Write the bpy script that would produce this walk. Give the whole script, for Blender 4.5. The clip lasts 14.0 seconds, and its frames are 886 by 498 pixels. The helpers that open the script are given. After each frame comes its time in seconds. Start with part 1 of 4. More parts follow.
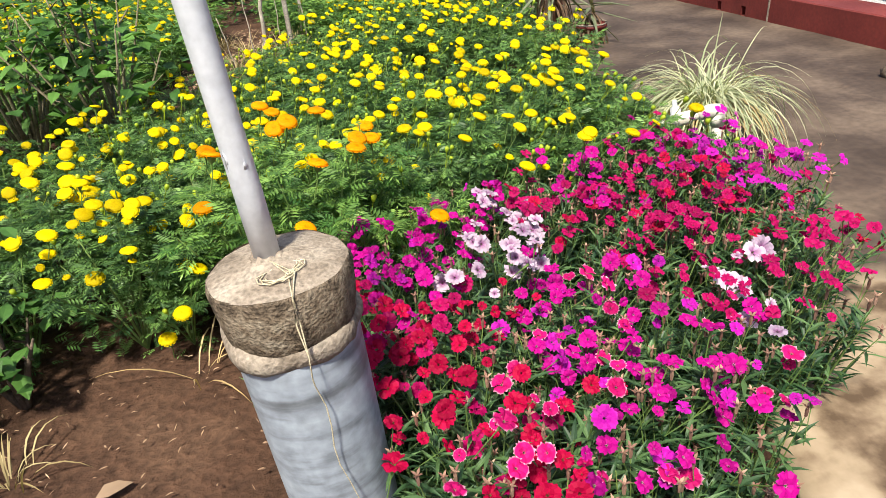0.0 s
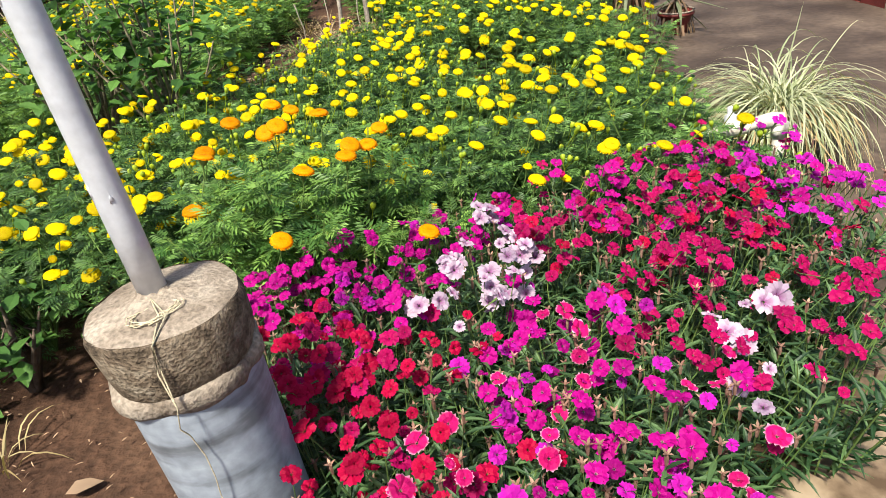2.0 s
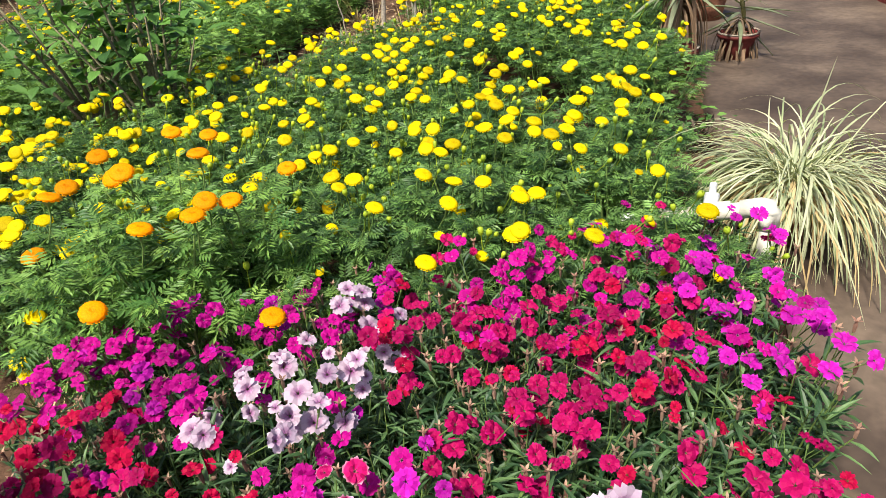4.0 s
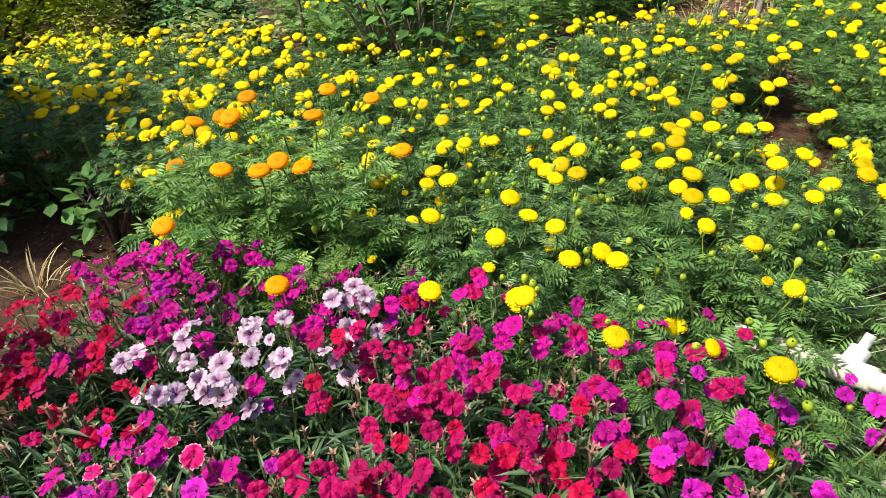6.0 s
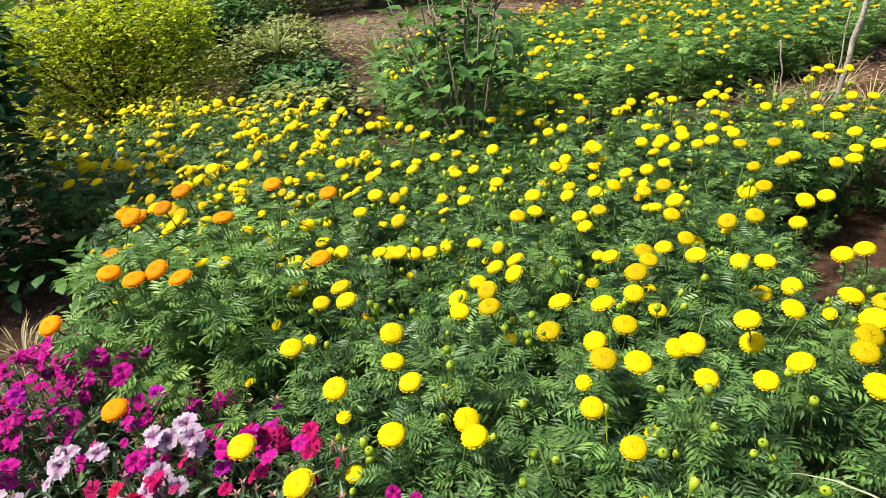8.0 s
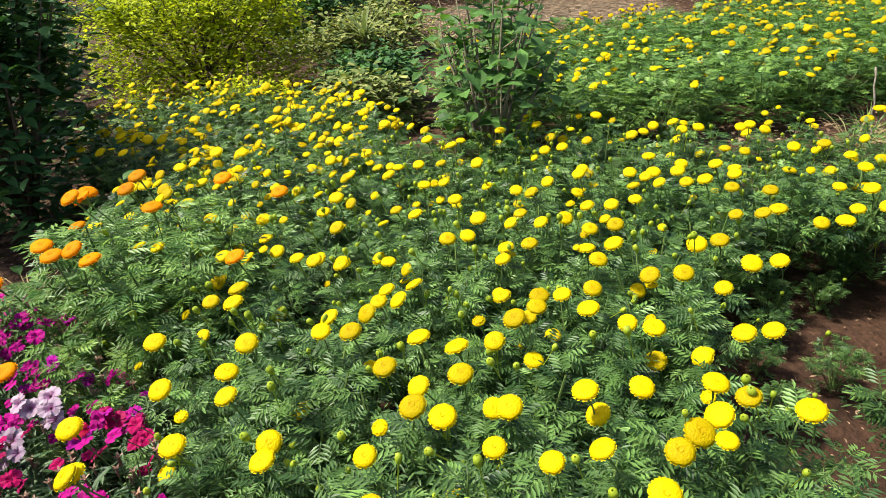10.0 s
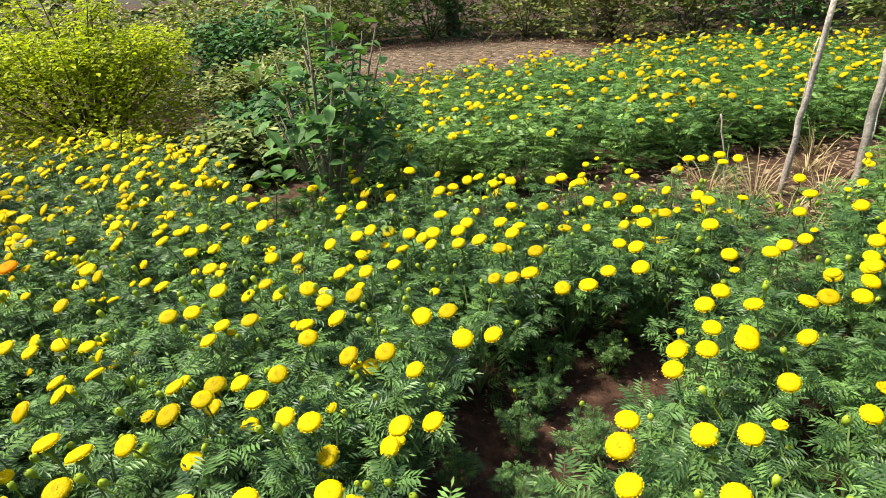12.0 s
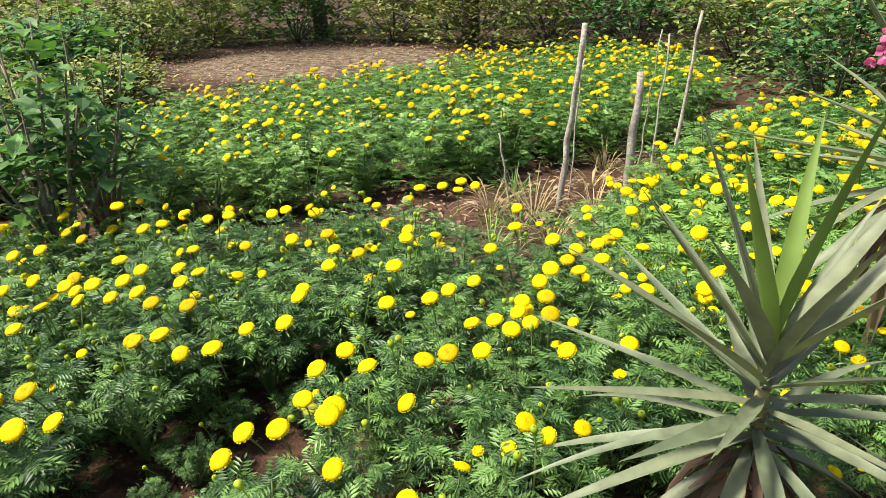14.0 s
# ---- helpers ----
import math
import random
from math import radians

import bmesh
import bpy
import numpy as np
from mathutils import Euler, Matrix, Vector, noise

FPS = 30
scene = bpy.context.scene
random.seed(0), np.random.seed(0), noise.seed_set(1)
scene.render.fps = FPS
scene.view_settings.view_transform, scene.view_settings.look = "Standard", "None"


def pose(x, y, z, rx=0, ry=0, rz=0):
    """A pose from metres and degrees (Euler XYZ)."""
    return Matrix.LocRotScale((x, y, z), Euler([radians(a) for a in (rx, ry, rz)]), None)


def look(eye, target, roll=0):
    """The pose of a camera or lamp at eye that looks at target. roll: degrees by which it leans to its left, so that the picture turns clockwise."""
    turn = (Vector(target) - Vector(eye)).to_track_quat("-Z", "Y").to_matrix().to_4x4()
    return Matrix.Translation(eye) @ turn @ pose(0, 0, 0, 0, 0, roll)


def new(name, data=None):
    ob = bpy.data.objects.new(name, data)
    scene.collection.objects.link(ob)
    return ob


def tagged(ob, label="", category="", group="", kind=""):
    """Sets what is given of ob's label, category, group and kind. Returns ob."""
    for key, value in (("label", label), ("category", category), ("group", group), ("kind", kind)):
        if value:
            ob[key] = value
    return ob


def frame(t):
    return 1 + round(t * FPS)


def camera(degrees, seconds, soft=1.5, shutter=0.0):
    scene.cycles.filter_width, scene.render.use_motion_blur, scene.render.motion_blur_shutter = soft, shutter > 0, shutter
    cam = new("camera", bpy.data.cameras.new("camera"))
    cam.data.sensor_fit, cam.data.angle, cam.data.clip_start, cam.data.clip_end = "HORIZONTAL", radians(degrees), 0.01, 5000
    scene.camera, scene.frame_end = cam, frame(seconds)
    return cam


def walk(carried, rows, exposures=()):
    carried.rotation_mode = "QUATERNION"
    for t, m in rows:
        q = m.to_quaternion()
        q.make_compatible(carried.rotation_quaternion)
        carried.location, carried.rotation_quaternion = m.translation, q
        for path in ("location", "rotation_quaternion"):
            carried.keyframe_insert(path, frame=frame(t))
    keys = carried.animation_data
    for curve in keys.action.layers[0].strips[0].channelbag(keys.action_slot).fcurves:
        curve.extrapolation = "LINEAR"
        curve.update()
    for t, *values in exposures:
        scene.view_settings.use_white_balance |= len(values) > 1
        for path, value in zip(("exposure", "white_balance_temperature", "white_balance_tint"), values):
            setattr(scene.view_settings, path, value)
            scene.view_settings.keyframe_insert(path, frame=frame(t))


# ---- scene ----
cam = camera(70.4, 14.0, soft=0.65)
PATH = [
    (0, (-0.121, 0.111, 1.183), (0.154, 1.828, 0.194), -6.9),
    (0.5, (-0.076, 0.176, 1.168), (0.186, 1.853, 0.11), -7.4),
    (1, (-0.01, 0.204, 1.177), (0.108, 1.909, 0.138), -7.3),
    (1.5, (0.096, 0.218, 1.181), (0.166, 1.92, 0.132), -7.0),
    (2, (0.188, 0.217, 1.176), (0.153, 1.947, 0.174), -8.7),
    (2.5, (0.302, 0.281, 1.181), (0.22, 2.019, 0.194), -8.3),
    (3, (0.453, 0.429, 1.203), (0.448, 2.161, 0.203), -3.8),
    (3.2, (0.513, 0.465, 1.196), (0.459, 2.191, 0.188), -4.4),
    (5.3, (1.014, 0.903, 1.193), (0.188, 2.371, 0.115), -3.7),
    (5.5, (1.08, 0.947, 1.19), (0.136, 2.339, 0.108), -3.1),
    (6, (1.235, 1.042, 1.199), (0.069, 2.293, 0.162), -3.6),
    (6.5, (1.307, 1.191, 1.193), (0.112, 2.433, 0.178), -3.6),
    (7, (1.352, 1.38, 1.206), (0.125, 2.595, 0.195), -2.6),
    (7.2, (1.367, 1.443, 1.21), (0.061, 2.604, 0.238), -3.8),
    (9.3, (1.581, 2.091, 1.239), (-0.07, 2.739, 0.314), -2.6),
    (9.5, (1.605, 2.138, 1.244), (-0.057, 2.738, 0.306), -2.2),
    (10, (1.646, 2.202, 1.255), (-0.03, 2.841, 0.37), -3.5),
    (10.5, (1.735, 2.301, 1.26), (0.034, 2.955, 0.438), -4.8),
    (11, (1.761, 2.478, 1.255), (0.125, 3.334, 0.487), -4.1),
    (11.5, (1.742, 2.683, 1.262), (0.121, 3.56, 0.484), -2.0),
    (12, (1.783, 2.861, 1.253), (0.105, 3.622, 0.474), -3.7),
    (12.5, (1.904, 3.071, 1.262), (0.231, 3.802, 0.447), -4.0),
    (13, (1.947, 3.267, 1.249), (0.451, 4.315, 0.436), -3.0),
    (13.5, (1.931, 3.438, 1.279), (0.474, 4.538, 0.462), -1.8),
    (14, (1.984, 3.581, 1.295), (0.457, 4.601, 0.504), -1.9),
]
walk(cam, [(t, look(eye, target, roll)) for t, eye, target, roll in PATH], [(0, 0.95), (6, 0.93), (9.5, 0.95), (12, 1.04), (14, 1.14)])

# ---------------------------------------------------------------- light
world = bpy.data.worlds.new("sky")
scene.world = world
world.use_nodes = True
wn = world.node_tree.nodes
sky = wn.new("ShaderNodeTexSky")
sky.sky_type = "NISHITA"
sky.sun_disc = False
SUN_EL, SUN_AZ = radians(60), radians(-155)
sky.sun_elevation, sky.sun_rotation = SUN_EL, SUN_AZ
sky.air_density, sky.dust_density = 1.0, 3.0
world.node_tree.links.new(sky.outputs[0], wn["Background"].inputs[0])
wn["Background"].inputs[1].default_value = 0.115
sun = new("sun", bpy.data.lights.new("sun", "SUN"))
sun.data.energy, sun.data.angle, sun.data.color = 4.8, radians(6), (1.0, 0.96, 0.82)
sun_from = Vector((math.sin(SUN_AZ) * math.cos(SUN_EL), math.cos(SUN_AZ) * math.cos(SUN_EL), math.sin(SUN_EL)))
sun.matrix_world = look(sun_from * 30, (0, 0, 0))

rng = random.Random(11)


# ---------------------------------------------------------------- materials
def material(name, rough=0.6, metal=0.0, spec=0.4):
    m = bpy.data.materials.new(name)
    m.use_nodes = True
    b = m.node_tree.nodes["Principled BSDF"]
    b.inputs["Roughness"].default_value = rough
    b.inputs["Metallic"].default_value = metal
    b.inputs["Specular IOR Level"].default_value = spec
    return m, m.node_tree.nodes, m.node_tree.links, b


def ramp(nodes, links, fac, stops):
    r = nodes.new("ShaderNodeValToRGB")
    e = r.color_ramp.elements
    while len(e) < len(stops):
        e.new(0.5)
    for k, (p, c) in zip(e, stops):
        k.position, k.color = p, (*c, 1)
    links.new(fac, r.inputs[0])
    return r.outputs[0]


def noise_tex(nodes, links, scale, detail=4, coord="Object"):
    n = nodes.new("ShaderNodeTexNoise")
    n.inputs["Scale"].default_value, n.inputs["Detail"].default_value = scale, detail
    tc = nodes.new("ShaderNodeTexCoord")
    links.new(tc.outputs[coord], n.inputs["Vector"])
    return n.outputs["Fac"]


def mix(nodes, links, fac, a, b, kind="MIX"):
    n = nodes.new("ShaderNodeMix")
    n.data_type, n.blend_type = "RGBA", kind
    for sock, v in ((n.inputs[0], fac), (n.inputs[6], a), (n.inputs[7], b)):
        if isinstance(v, (int, float)):
            sock.default_value = v
        elif isinstance(v, tuple):
            sock.default_value = (*v, 1)
        else:
            links.new(v, sock)
    return n.outputs[2]


def bump(nodes, links, bsdf, height, strength, dist=0.01):
    b = nodes.new("ShaderNodeBump")
    b.inputs["Strength"].default_value, b.inputs["Distance"].default_value = strength, dist
    links.new(height, b.inputs["Height"])
    links.new(b.outputs[0], bsdf.inputs["Normal"])


def two_scale(name, stops, big, small, rough=0.8, relief=0.4, spec=0.3, metal=0.0, dist=0.01, grain=0.45, squash=None):
    """Colour from broad stains and fine grain, with relief from both."""
    m, n, l, b = material(name, rough, metal, spec)
    nb, ns = noise_tex(n, l, big, 5), noise_tex(n, l, small, 6)
    if squash:
        mp = n.new("ShaderNodeMapping")
        mp.inputs["Scale"].default_value = squash
        link = nb.node.inputs["Vector"].links[0]
        src = link.from_socket
        l.new(src, mp.inputs["Vector"])
        l.new(mp.outputs[0], nb.node.inputs["Vector"])
    c = ramp(n, l, nb, stops)
    g = ramp(n, l, ns, [(0.3, (1 - grain,) * 3), (0.7, (1 + grain / 3,) * 3)])
    l.new(mix(n, l, 1.0, c, g, "MULTIPLY"), b.inputs["Base Color"])
    bump(n, l, b, ns, relief, dist)
    return m


def leafy(name, dark, light, rough=0.5, trans=0.3, spec=0.35, scale=9.0):
    """Leaf: colour varies by leaf, by plant and over its length; some light passes through."""
    m, n, l, b = material(name, rough, 0, spec)
    geo, info = n.new("ShaderNodeNewGeometry"), n.new("ShaderNodeObjectInfo")
    c = ramp(n, l, geo.outputs["Random Per Island"], [(0.0, dark), (0.55, tuple(0.62 * d + 0.38 * w for d, w in zip(dark, light))), (1.0, light)])
    v = ramp(n, l, info.outputs["Random"], [(0.0, (0.8, 0.85, 0.8)), (1.0, (1.15, 1.1, 1.05))])
    c = mix(n, l, 1.0, c, v, "MULTIPLY")
    w = ramp(n, l, noise_tex(n, l, scale), [(0.3, (0.75, 0.75, 0.75)), (0.7, (1.15, 1.15, 1.1))])
    c = mix(n, l, 1.0, c, w, "MULTIPLY")
    l.new(c, b.inputs["Base Color"])
    t = n.new("ShaderNodeBsdfTranslucent")
    l.new(mix(n, l, 1.0, c, (1.3, 1.35, 0.7), "MULTIPLY"), t.inputs["Color"])
    s = n.new("ShaderNodeMixShader")
    s.inputs[0].default_value = trans
    l.new(b.outputs[0], s.inputs[1])
    l.new(t.outputs[0], s.inputs[2])
    l.new(s.outputs[0], n["Material Output"].inputs["Surface"])
    return m


def petal(name, centre, mid, edge, radius, trans=0.25, r1=0.35, r2=0.8, frill=0.0):
    """Petals: colour runs from the eye of the flower to its rim."""
    m, n, l, b = material(name, 0.6, 0, 0.1)
    tc = n.new("ShaderNodeTexCoord")
    d = n.new("ShaderNodeVectorMath")
    d.operation = "LENGTH"
    flat = n.new("ShaderNodeVectorMath")
    flat.operation = "MULTIPLY"
    flat.inputs[1].default_value = (1 / radius, 1 / radius, 0)
    l.new(tc.outputs["Object"], flat.inputs[0])
    l.new(flat.outputs[0], d.inputs[0])
    c = ramp(n, l, d.outputs["Value"], [(0.0, centre), (r1, mid), (r2, mid), (1.0, edge)])
    info, geo = n.new("ShaderNodeObjectInfo"), n.new("ShaderNodeNewGeometry")
    c = mix(n, l, 1.0, c, ramp(n, l, info.outputs["Random"], [(0, (0.62, 0.6, 0.66)), (0.35, (0.9, 0.9, 0.9)), (1, (1.1, 1.1, 1.1))]), "MULTIPLY")
    c = mix(n, l, 1.0, c, ramp(n, l, geo.outputs["Random Per Island"], [(0, (0.85, 0.82, 0.8)), (1, (1.06, 1.06, 1.05))]), "MULTIPLY")
    if frill:
        v = n.new("ShaderNodeTexVoronoi")
        v.inputs["Scale"].default_value = 260
        l.new(tc.outputs["Object"], v.inputs["Vector"])
        bump(n, l, b, v.outputs["Distance"], frill, 0.004)
        c = mix(n, l, 1.0, c, ramp(n, l, v.outputs["Distance"], [(0.1, (1.04, 1.04, 1.0)), (0.8, (0.86, 0.8, 0.7))]), "MULTIPLY")
    l.new(c, b.inputs["Base Color"])
    t = n.new("ShaderNodeBsdfTranslucent")
    l.new(c, t.inputs["Color"])
    s = n.new("ShaderNodeMixShader")
    s.inputs[0].default_value = trans
    l.new(b.outputs[0], s.inputs[1])
    l.new(t.outputs[0], s.inputs[2])
    l.new(s.outputs[0], n["Material Output"].inputs["Surface"])
    return m


SOIL = two_scale("soil", [(0.3, (0.036, 0.017, 0.01)), (0.55, (0.064, 0.032, 0.019)), (0.8, (0.12, 0.068, 0.042))], 1.7, 38, 0.9, 0.9, 0.2, dist=0.02)
CONCRETE = two_scale("path_concrete", [(0.3, (0.032, 0.021, 0.016)), (0.5, (0.066, 0.046, 0.035)), (0.72, (0.13, 0.094, 0.069))], 2.2, 26, 0.7, 0.2, 0.2, dist=0.004, grain=0.3)


def sand_over(m, cx, cy, reach, span=2.6, tone=1.0):
    """Spilt pale sand with a ragged rim, lying round one place of the path."""
    n, l = m.node_tree.nodes, m.node_tree.links
    b = n["Principled BSDF"]
    old = b.inputs["Base Color"].links[0].from_socket
    tc, sub, ln = n.new("ShaderNodeTexCoord"), n.new("ShaderNodeVectorMath"), n.new("ShaderNodeVectorMath")
    sub.operation, ln.operation = "SUBTRACT", "LENGTH"
    sub.inputs[1].default_value = (cx, cy, 0)
    l.new(tc.outputs["Object"], sub.inputs[0])
    l.new(sub.outputs[0], ln.inputs[0])
    add = n.new("ShaderNodeMath")
    add.operation = "MULTIPLY_ADD"
    l.new(noise_tex(n, l, 3.5, 8), add.inputs[0])
    add.inputs[1].default_value = 1.6
    l.new(ln.outputs["Value"], add.inputs[2])
    mask = ramp(n, l, add.outputs[0], [(min(0.99, (reach + 0.55) / span), (1, 1, 1)), (min(1.0, (reach + 0.95) / span), (0, 0, 0))])
    add.inputs[1].default_value = 1.6
    scl = n.new("ShaderNodeMath")
    scl.operation = "MULTIPLY"
    scl.inputs[1].default_value = 1 / span
    l.new(add.outputs[0], scl.inputs[0])
    l.new(scl.outputs[0], mask.node.inputs[0])
    sand = ramp(n, l, noise_tex(n, l, 7, 9), [(p, tuple(tone * q for q in c)) for p, c in ((0.4, (0.07, 0.045, 0.027)), (0.48, (0.15, 0.105, 0.068)), (0.57, (0.24, 0.18, 0.12)), (0.72, (0.32, 0.25, 0.175)))])
    l.new(mix(n, l, mask, old, sand), b.inputs["Base Color"])


sand_over(CONCRETE, 1.15, 0.85, 0.75)
sand_over(SOIL, -9.0, 8.4, 2.4, 6.0, 0.6)
RED = two_scale("red_oxide_paint", [(0.3, (0.1, 0.016, 0.014)), (0.7, (0.155, 0.027, 0.022))], 3, 50, 0.6, 0.15, grain=0.2)
GREY_LEDGE = two_scale("ledge_cement", [(0.3, (0.3, 0.29, 0.28)), (0.7, (0.42, 0.41, 0.4))], 4, 70, 0.8, 0.3)
PIPE_GREY = two_scale("grey_plastic_pipe", [(0.32, (0.13, 0.14, 0.16)), (0.46, (0.26, 0.29, 0.34)), (0.72, (0.34, 0.375, 0.43))], 5, 40, 0.5, 0.25, 0.4, dist=0.003, grain=0.3, squash=(1, 1, 5))
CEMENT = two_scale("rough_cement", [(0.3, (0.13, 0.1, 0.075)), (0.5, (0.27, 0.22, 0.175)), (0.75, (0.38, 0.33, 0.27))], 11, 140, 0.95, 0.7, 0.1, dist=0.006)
# Pitted, and darker than CEMENT: the shade on the footing's side is in the colour.
CEMENT_SIDE = two_scale("pitted_cement_shaded", [(0.3, (0.05, 0.038, 0.028)), (0.5, (0.16, 0.12, 0.085)), (0.75, (0.3, 0.25, 0.19))], 34, 190, 0.95, 1.0, 0.1, dist=0.007)
POLE = two_scale("aluminium_paint", [(0.35, (0.56, 0.57, 0.62)), (0.65, (0.64, 0.65, 0.69))], 14, 60, 0.42, 0.15, 0.5, 0.35, dist=0.004, grain=0.12)
STRING = two_scale("jute_string", [(0.3, (0.45, 0.38, 0.25)), (0.7, (0.6, 0.53, 0.38))], 40, 300, 0.9, 0.3)
PVC = two_scale("white_pvc", [(0.3, (0.42, 0.37, 0.29)), (0.6, (0.58, 0.55, 0.48))], 9, 60, 0.4, 0.12, 0.45, grain=0.15)
PVC_GREY = two_scale("grey_pvc", [(0.3, (0.4, 0.4, 0.41)), (0.7, (0.55, 0.55, 0.55))], 12, 60, 0.45, 0.15)
TERRACOTTA = two_scale("terracotta", [(0.3, (0.16, 0.06, 0.035)), (0.7, (0.3, 0.13, 0.075))], 8, 60, 0.85, 0.4)
STICK = two_scale("dry_wood", [(0.3, (0.28, 0.23, 0.18)), (0.7, (0.48, 0.42, 0.35))], 12, 90, 0.85, 0.6)
TWIG = two_scale("green_brown_twig", [(0.3, (0.12, 0.11, 0.06)), (0.7, (0.24, 0.2, 0.13))], 12, 80, 0.85, 0.5)
BARK = two_scale("bark", [(0.3, (0.07, 0.05, 0.035)), (0.7, (0.17, 0.125, 0.095))], 9, 45, 0.9, 0.9)
RAIL = two_scale("black_iron", [(0.3, (0.015, 0.015, 0.018)), (0.7, (0.04, 0.04, 0.045))], 9, 80, 0.45, 0.2)
MARI_LEAF = leafy("marigold_leaf", (0.014, 0.046, 0.013), (0.16, 0.29, 0.075), 0.45, 0.28, 0.35)
# Orange plants' own tone; on far plants a brightened stand-in for the light there.
MARI_LEAF_PALE = leafy("marigold_leaf_pale", (0.04, 0.11, 0.022), (0.24, 0.39, 0.09), 0.45, 0.3, 0.35)
STEM = leafy("green_stem", (0.08, 0.14, 0.04), (0.15, 0.22, 0.06), 0.5, 0.1)
BUD = leafy("bud_green", (0.22, 0.34, 0.02), (0.46, 0.5, 0.03), 0.5, 0.15)
SEED = leafy("withered_bloom", (0.14, 0.06, 0.05), (0.4, 0.26, 0.2), 0.8, 0.2)
DI_LEAF = leafy("dianthus_leaf", (0.014, 0.045, 0.018), (0.1, 0.18, 0.07), 0.5, 0.25)
YELLOW = petal("yellow_petal", (0.82, 0.61, 0.0), (0.86, 0.69, 0.0), (0.88, 0.72, 0.003), 0.027, 0.42, frill=0.3)
ORANGE = petal("orange_petal", (0.95, 0.33, 0.0), (0.97, 0.4, 0.0), (0.98, 0.45, 0.002), 0.027, 0.5, frill=0.2)
HIB_LEAF = leafy("broad_leaf", (0.04, 0.1, 0.025), (0.13, 0.26, 0.06), 0.5, 0.3, 0.2)
DARK_LEAF = leafy("dark_leaf", (0.02, 0.065, 0.022), (0.09, 0.2, 0.06), 0.6, 0.2, 0.15)
GOLD_LEAF = leafy("golden_leaf", (0.18, 0.24, 0.008), (0.62, 0.63, 0.02), 0.6, 0.42, 0.15)
FAR_LEAF = leafy("hedge_leaf", (0.075, 0.12, 0.03), (0.34, 0.35, 0.13), 0.65, 0.25, 0.15)
DRY_LEAF = leafy("dry_leaf", (0.18, 0.105, 0.07), (0.46, 0.31, 0.22), 0.8, 0.1)
BLADE = leafy("variegated_blade", (0.24, 0.28, 0.16), (0.6, 0.57, 0.42), 0.5, 0.25)
PALE_BLADE = leafy("pale_strap_leaf", (0.14, 0.2, 0.07), (0.34, 0.36, 0.17), 0.6, 0.25, 0.2)
STRAW = leafy("straw_blade", (0.28, 0.2, 0.1), (0.5, 0.4, 0.24), 0.7, 0.2)
YUCCA_LEAF = leafy("sword_leaf", (0.09, 0.108, 0.065), (0.2, 0.22, 0.14), 0.5, 0.15, 0.35, 30.0)
YUCCA_GREEN = leafy("sword_leaf_young", (0.1, 0.17, 0.035), (0.18, 0.27, 0.05), 0.45, 0.25, 0.5)
WITHERED = leafy("withered_leaf", (0.1, 0.06, 0.04), (0.26, 0.17, 0.11), 0.8, 0.1)
YUCCA_STEM = leafy("yucca_stem_skin", (0.17, 0.14, 0.045), (0.26, 0.21, 0.075), 0.6, 0.0)
DI = dict(
    magenta=petal("magenta_petal", (0.75, 0.3, 0.6), (0.36, 0.002, 0.18), (0.44, 0.008, 0.25), 0.021, r1=0.16),
    crimson=petal("crimson_petal", (0.5, 0.02, 0.16), (0.32, 0.002, 0.075), (0.4, 0.006, 0.13), 0.021, r1=0.2),
    red=petal("red_petal", (0.3, 0.002, 0.03), (0.34, 0.001, 0.036), (0.42, 0.003, 0.06), 0.021, r1=0.2),
    purple=petal("purple_petal", (0.35, 0.02, 0.35), (0.4, 0.008, 0.3), (0.48, 0.03, 0.4), 0.021, r1=0.2),
    white=petal("white_petal", (0.2, 0.01, 0.16), (0.46, 0.35, 0.45), (0.52, 0.45, 0.52), 0.022, r1=0.6),
    rimmed=petal("rimmed_petal", (0.6, 0.25, 0.4), (0.5, 0.006, 0.13), (0.8, 0.45, 0.6), 0.022, r1=0.15, r2=0.78),
)


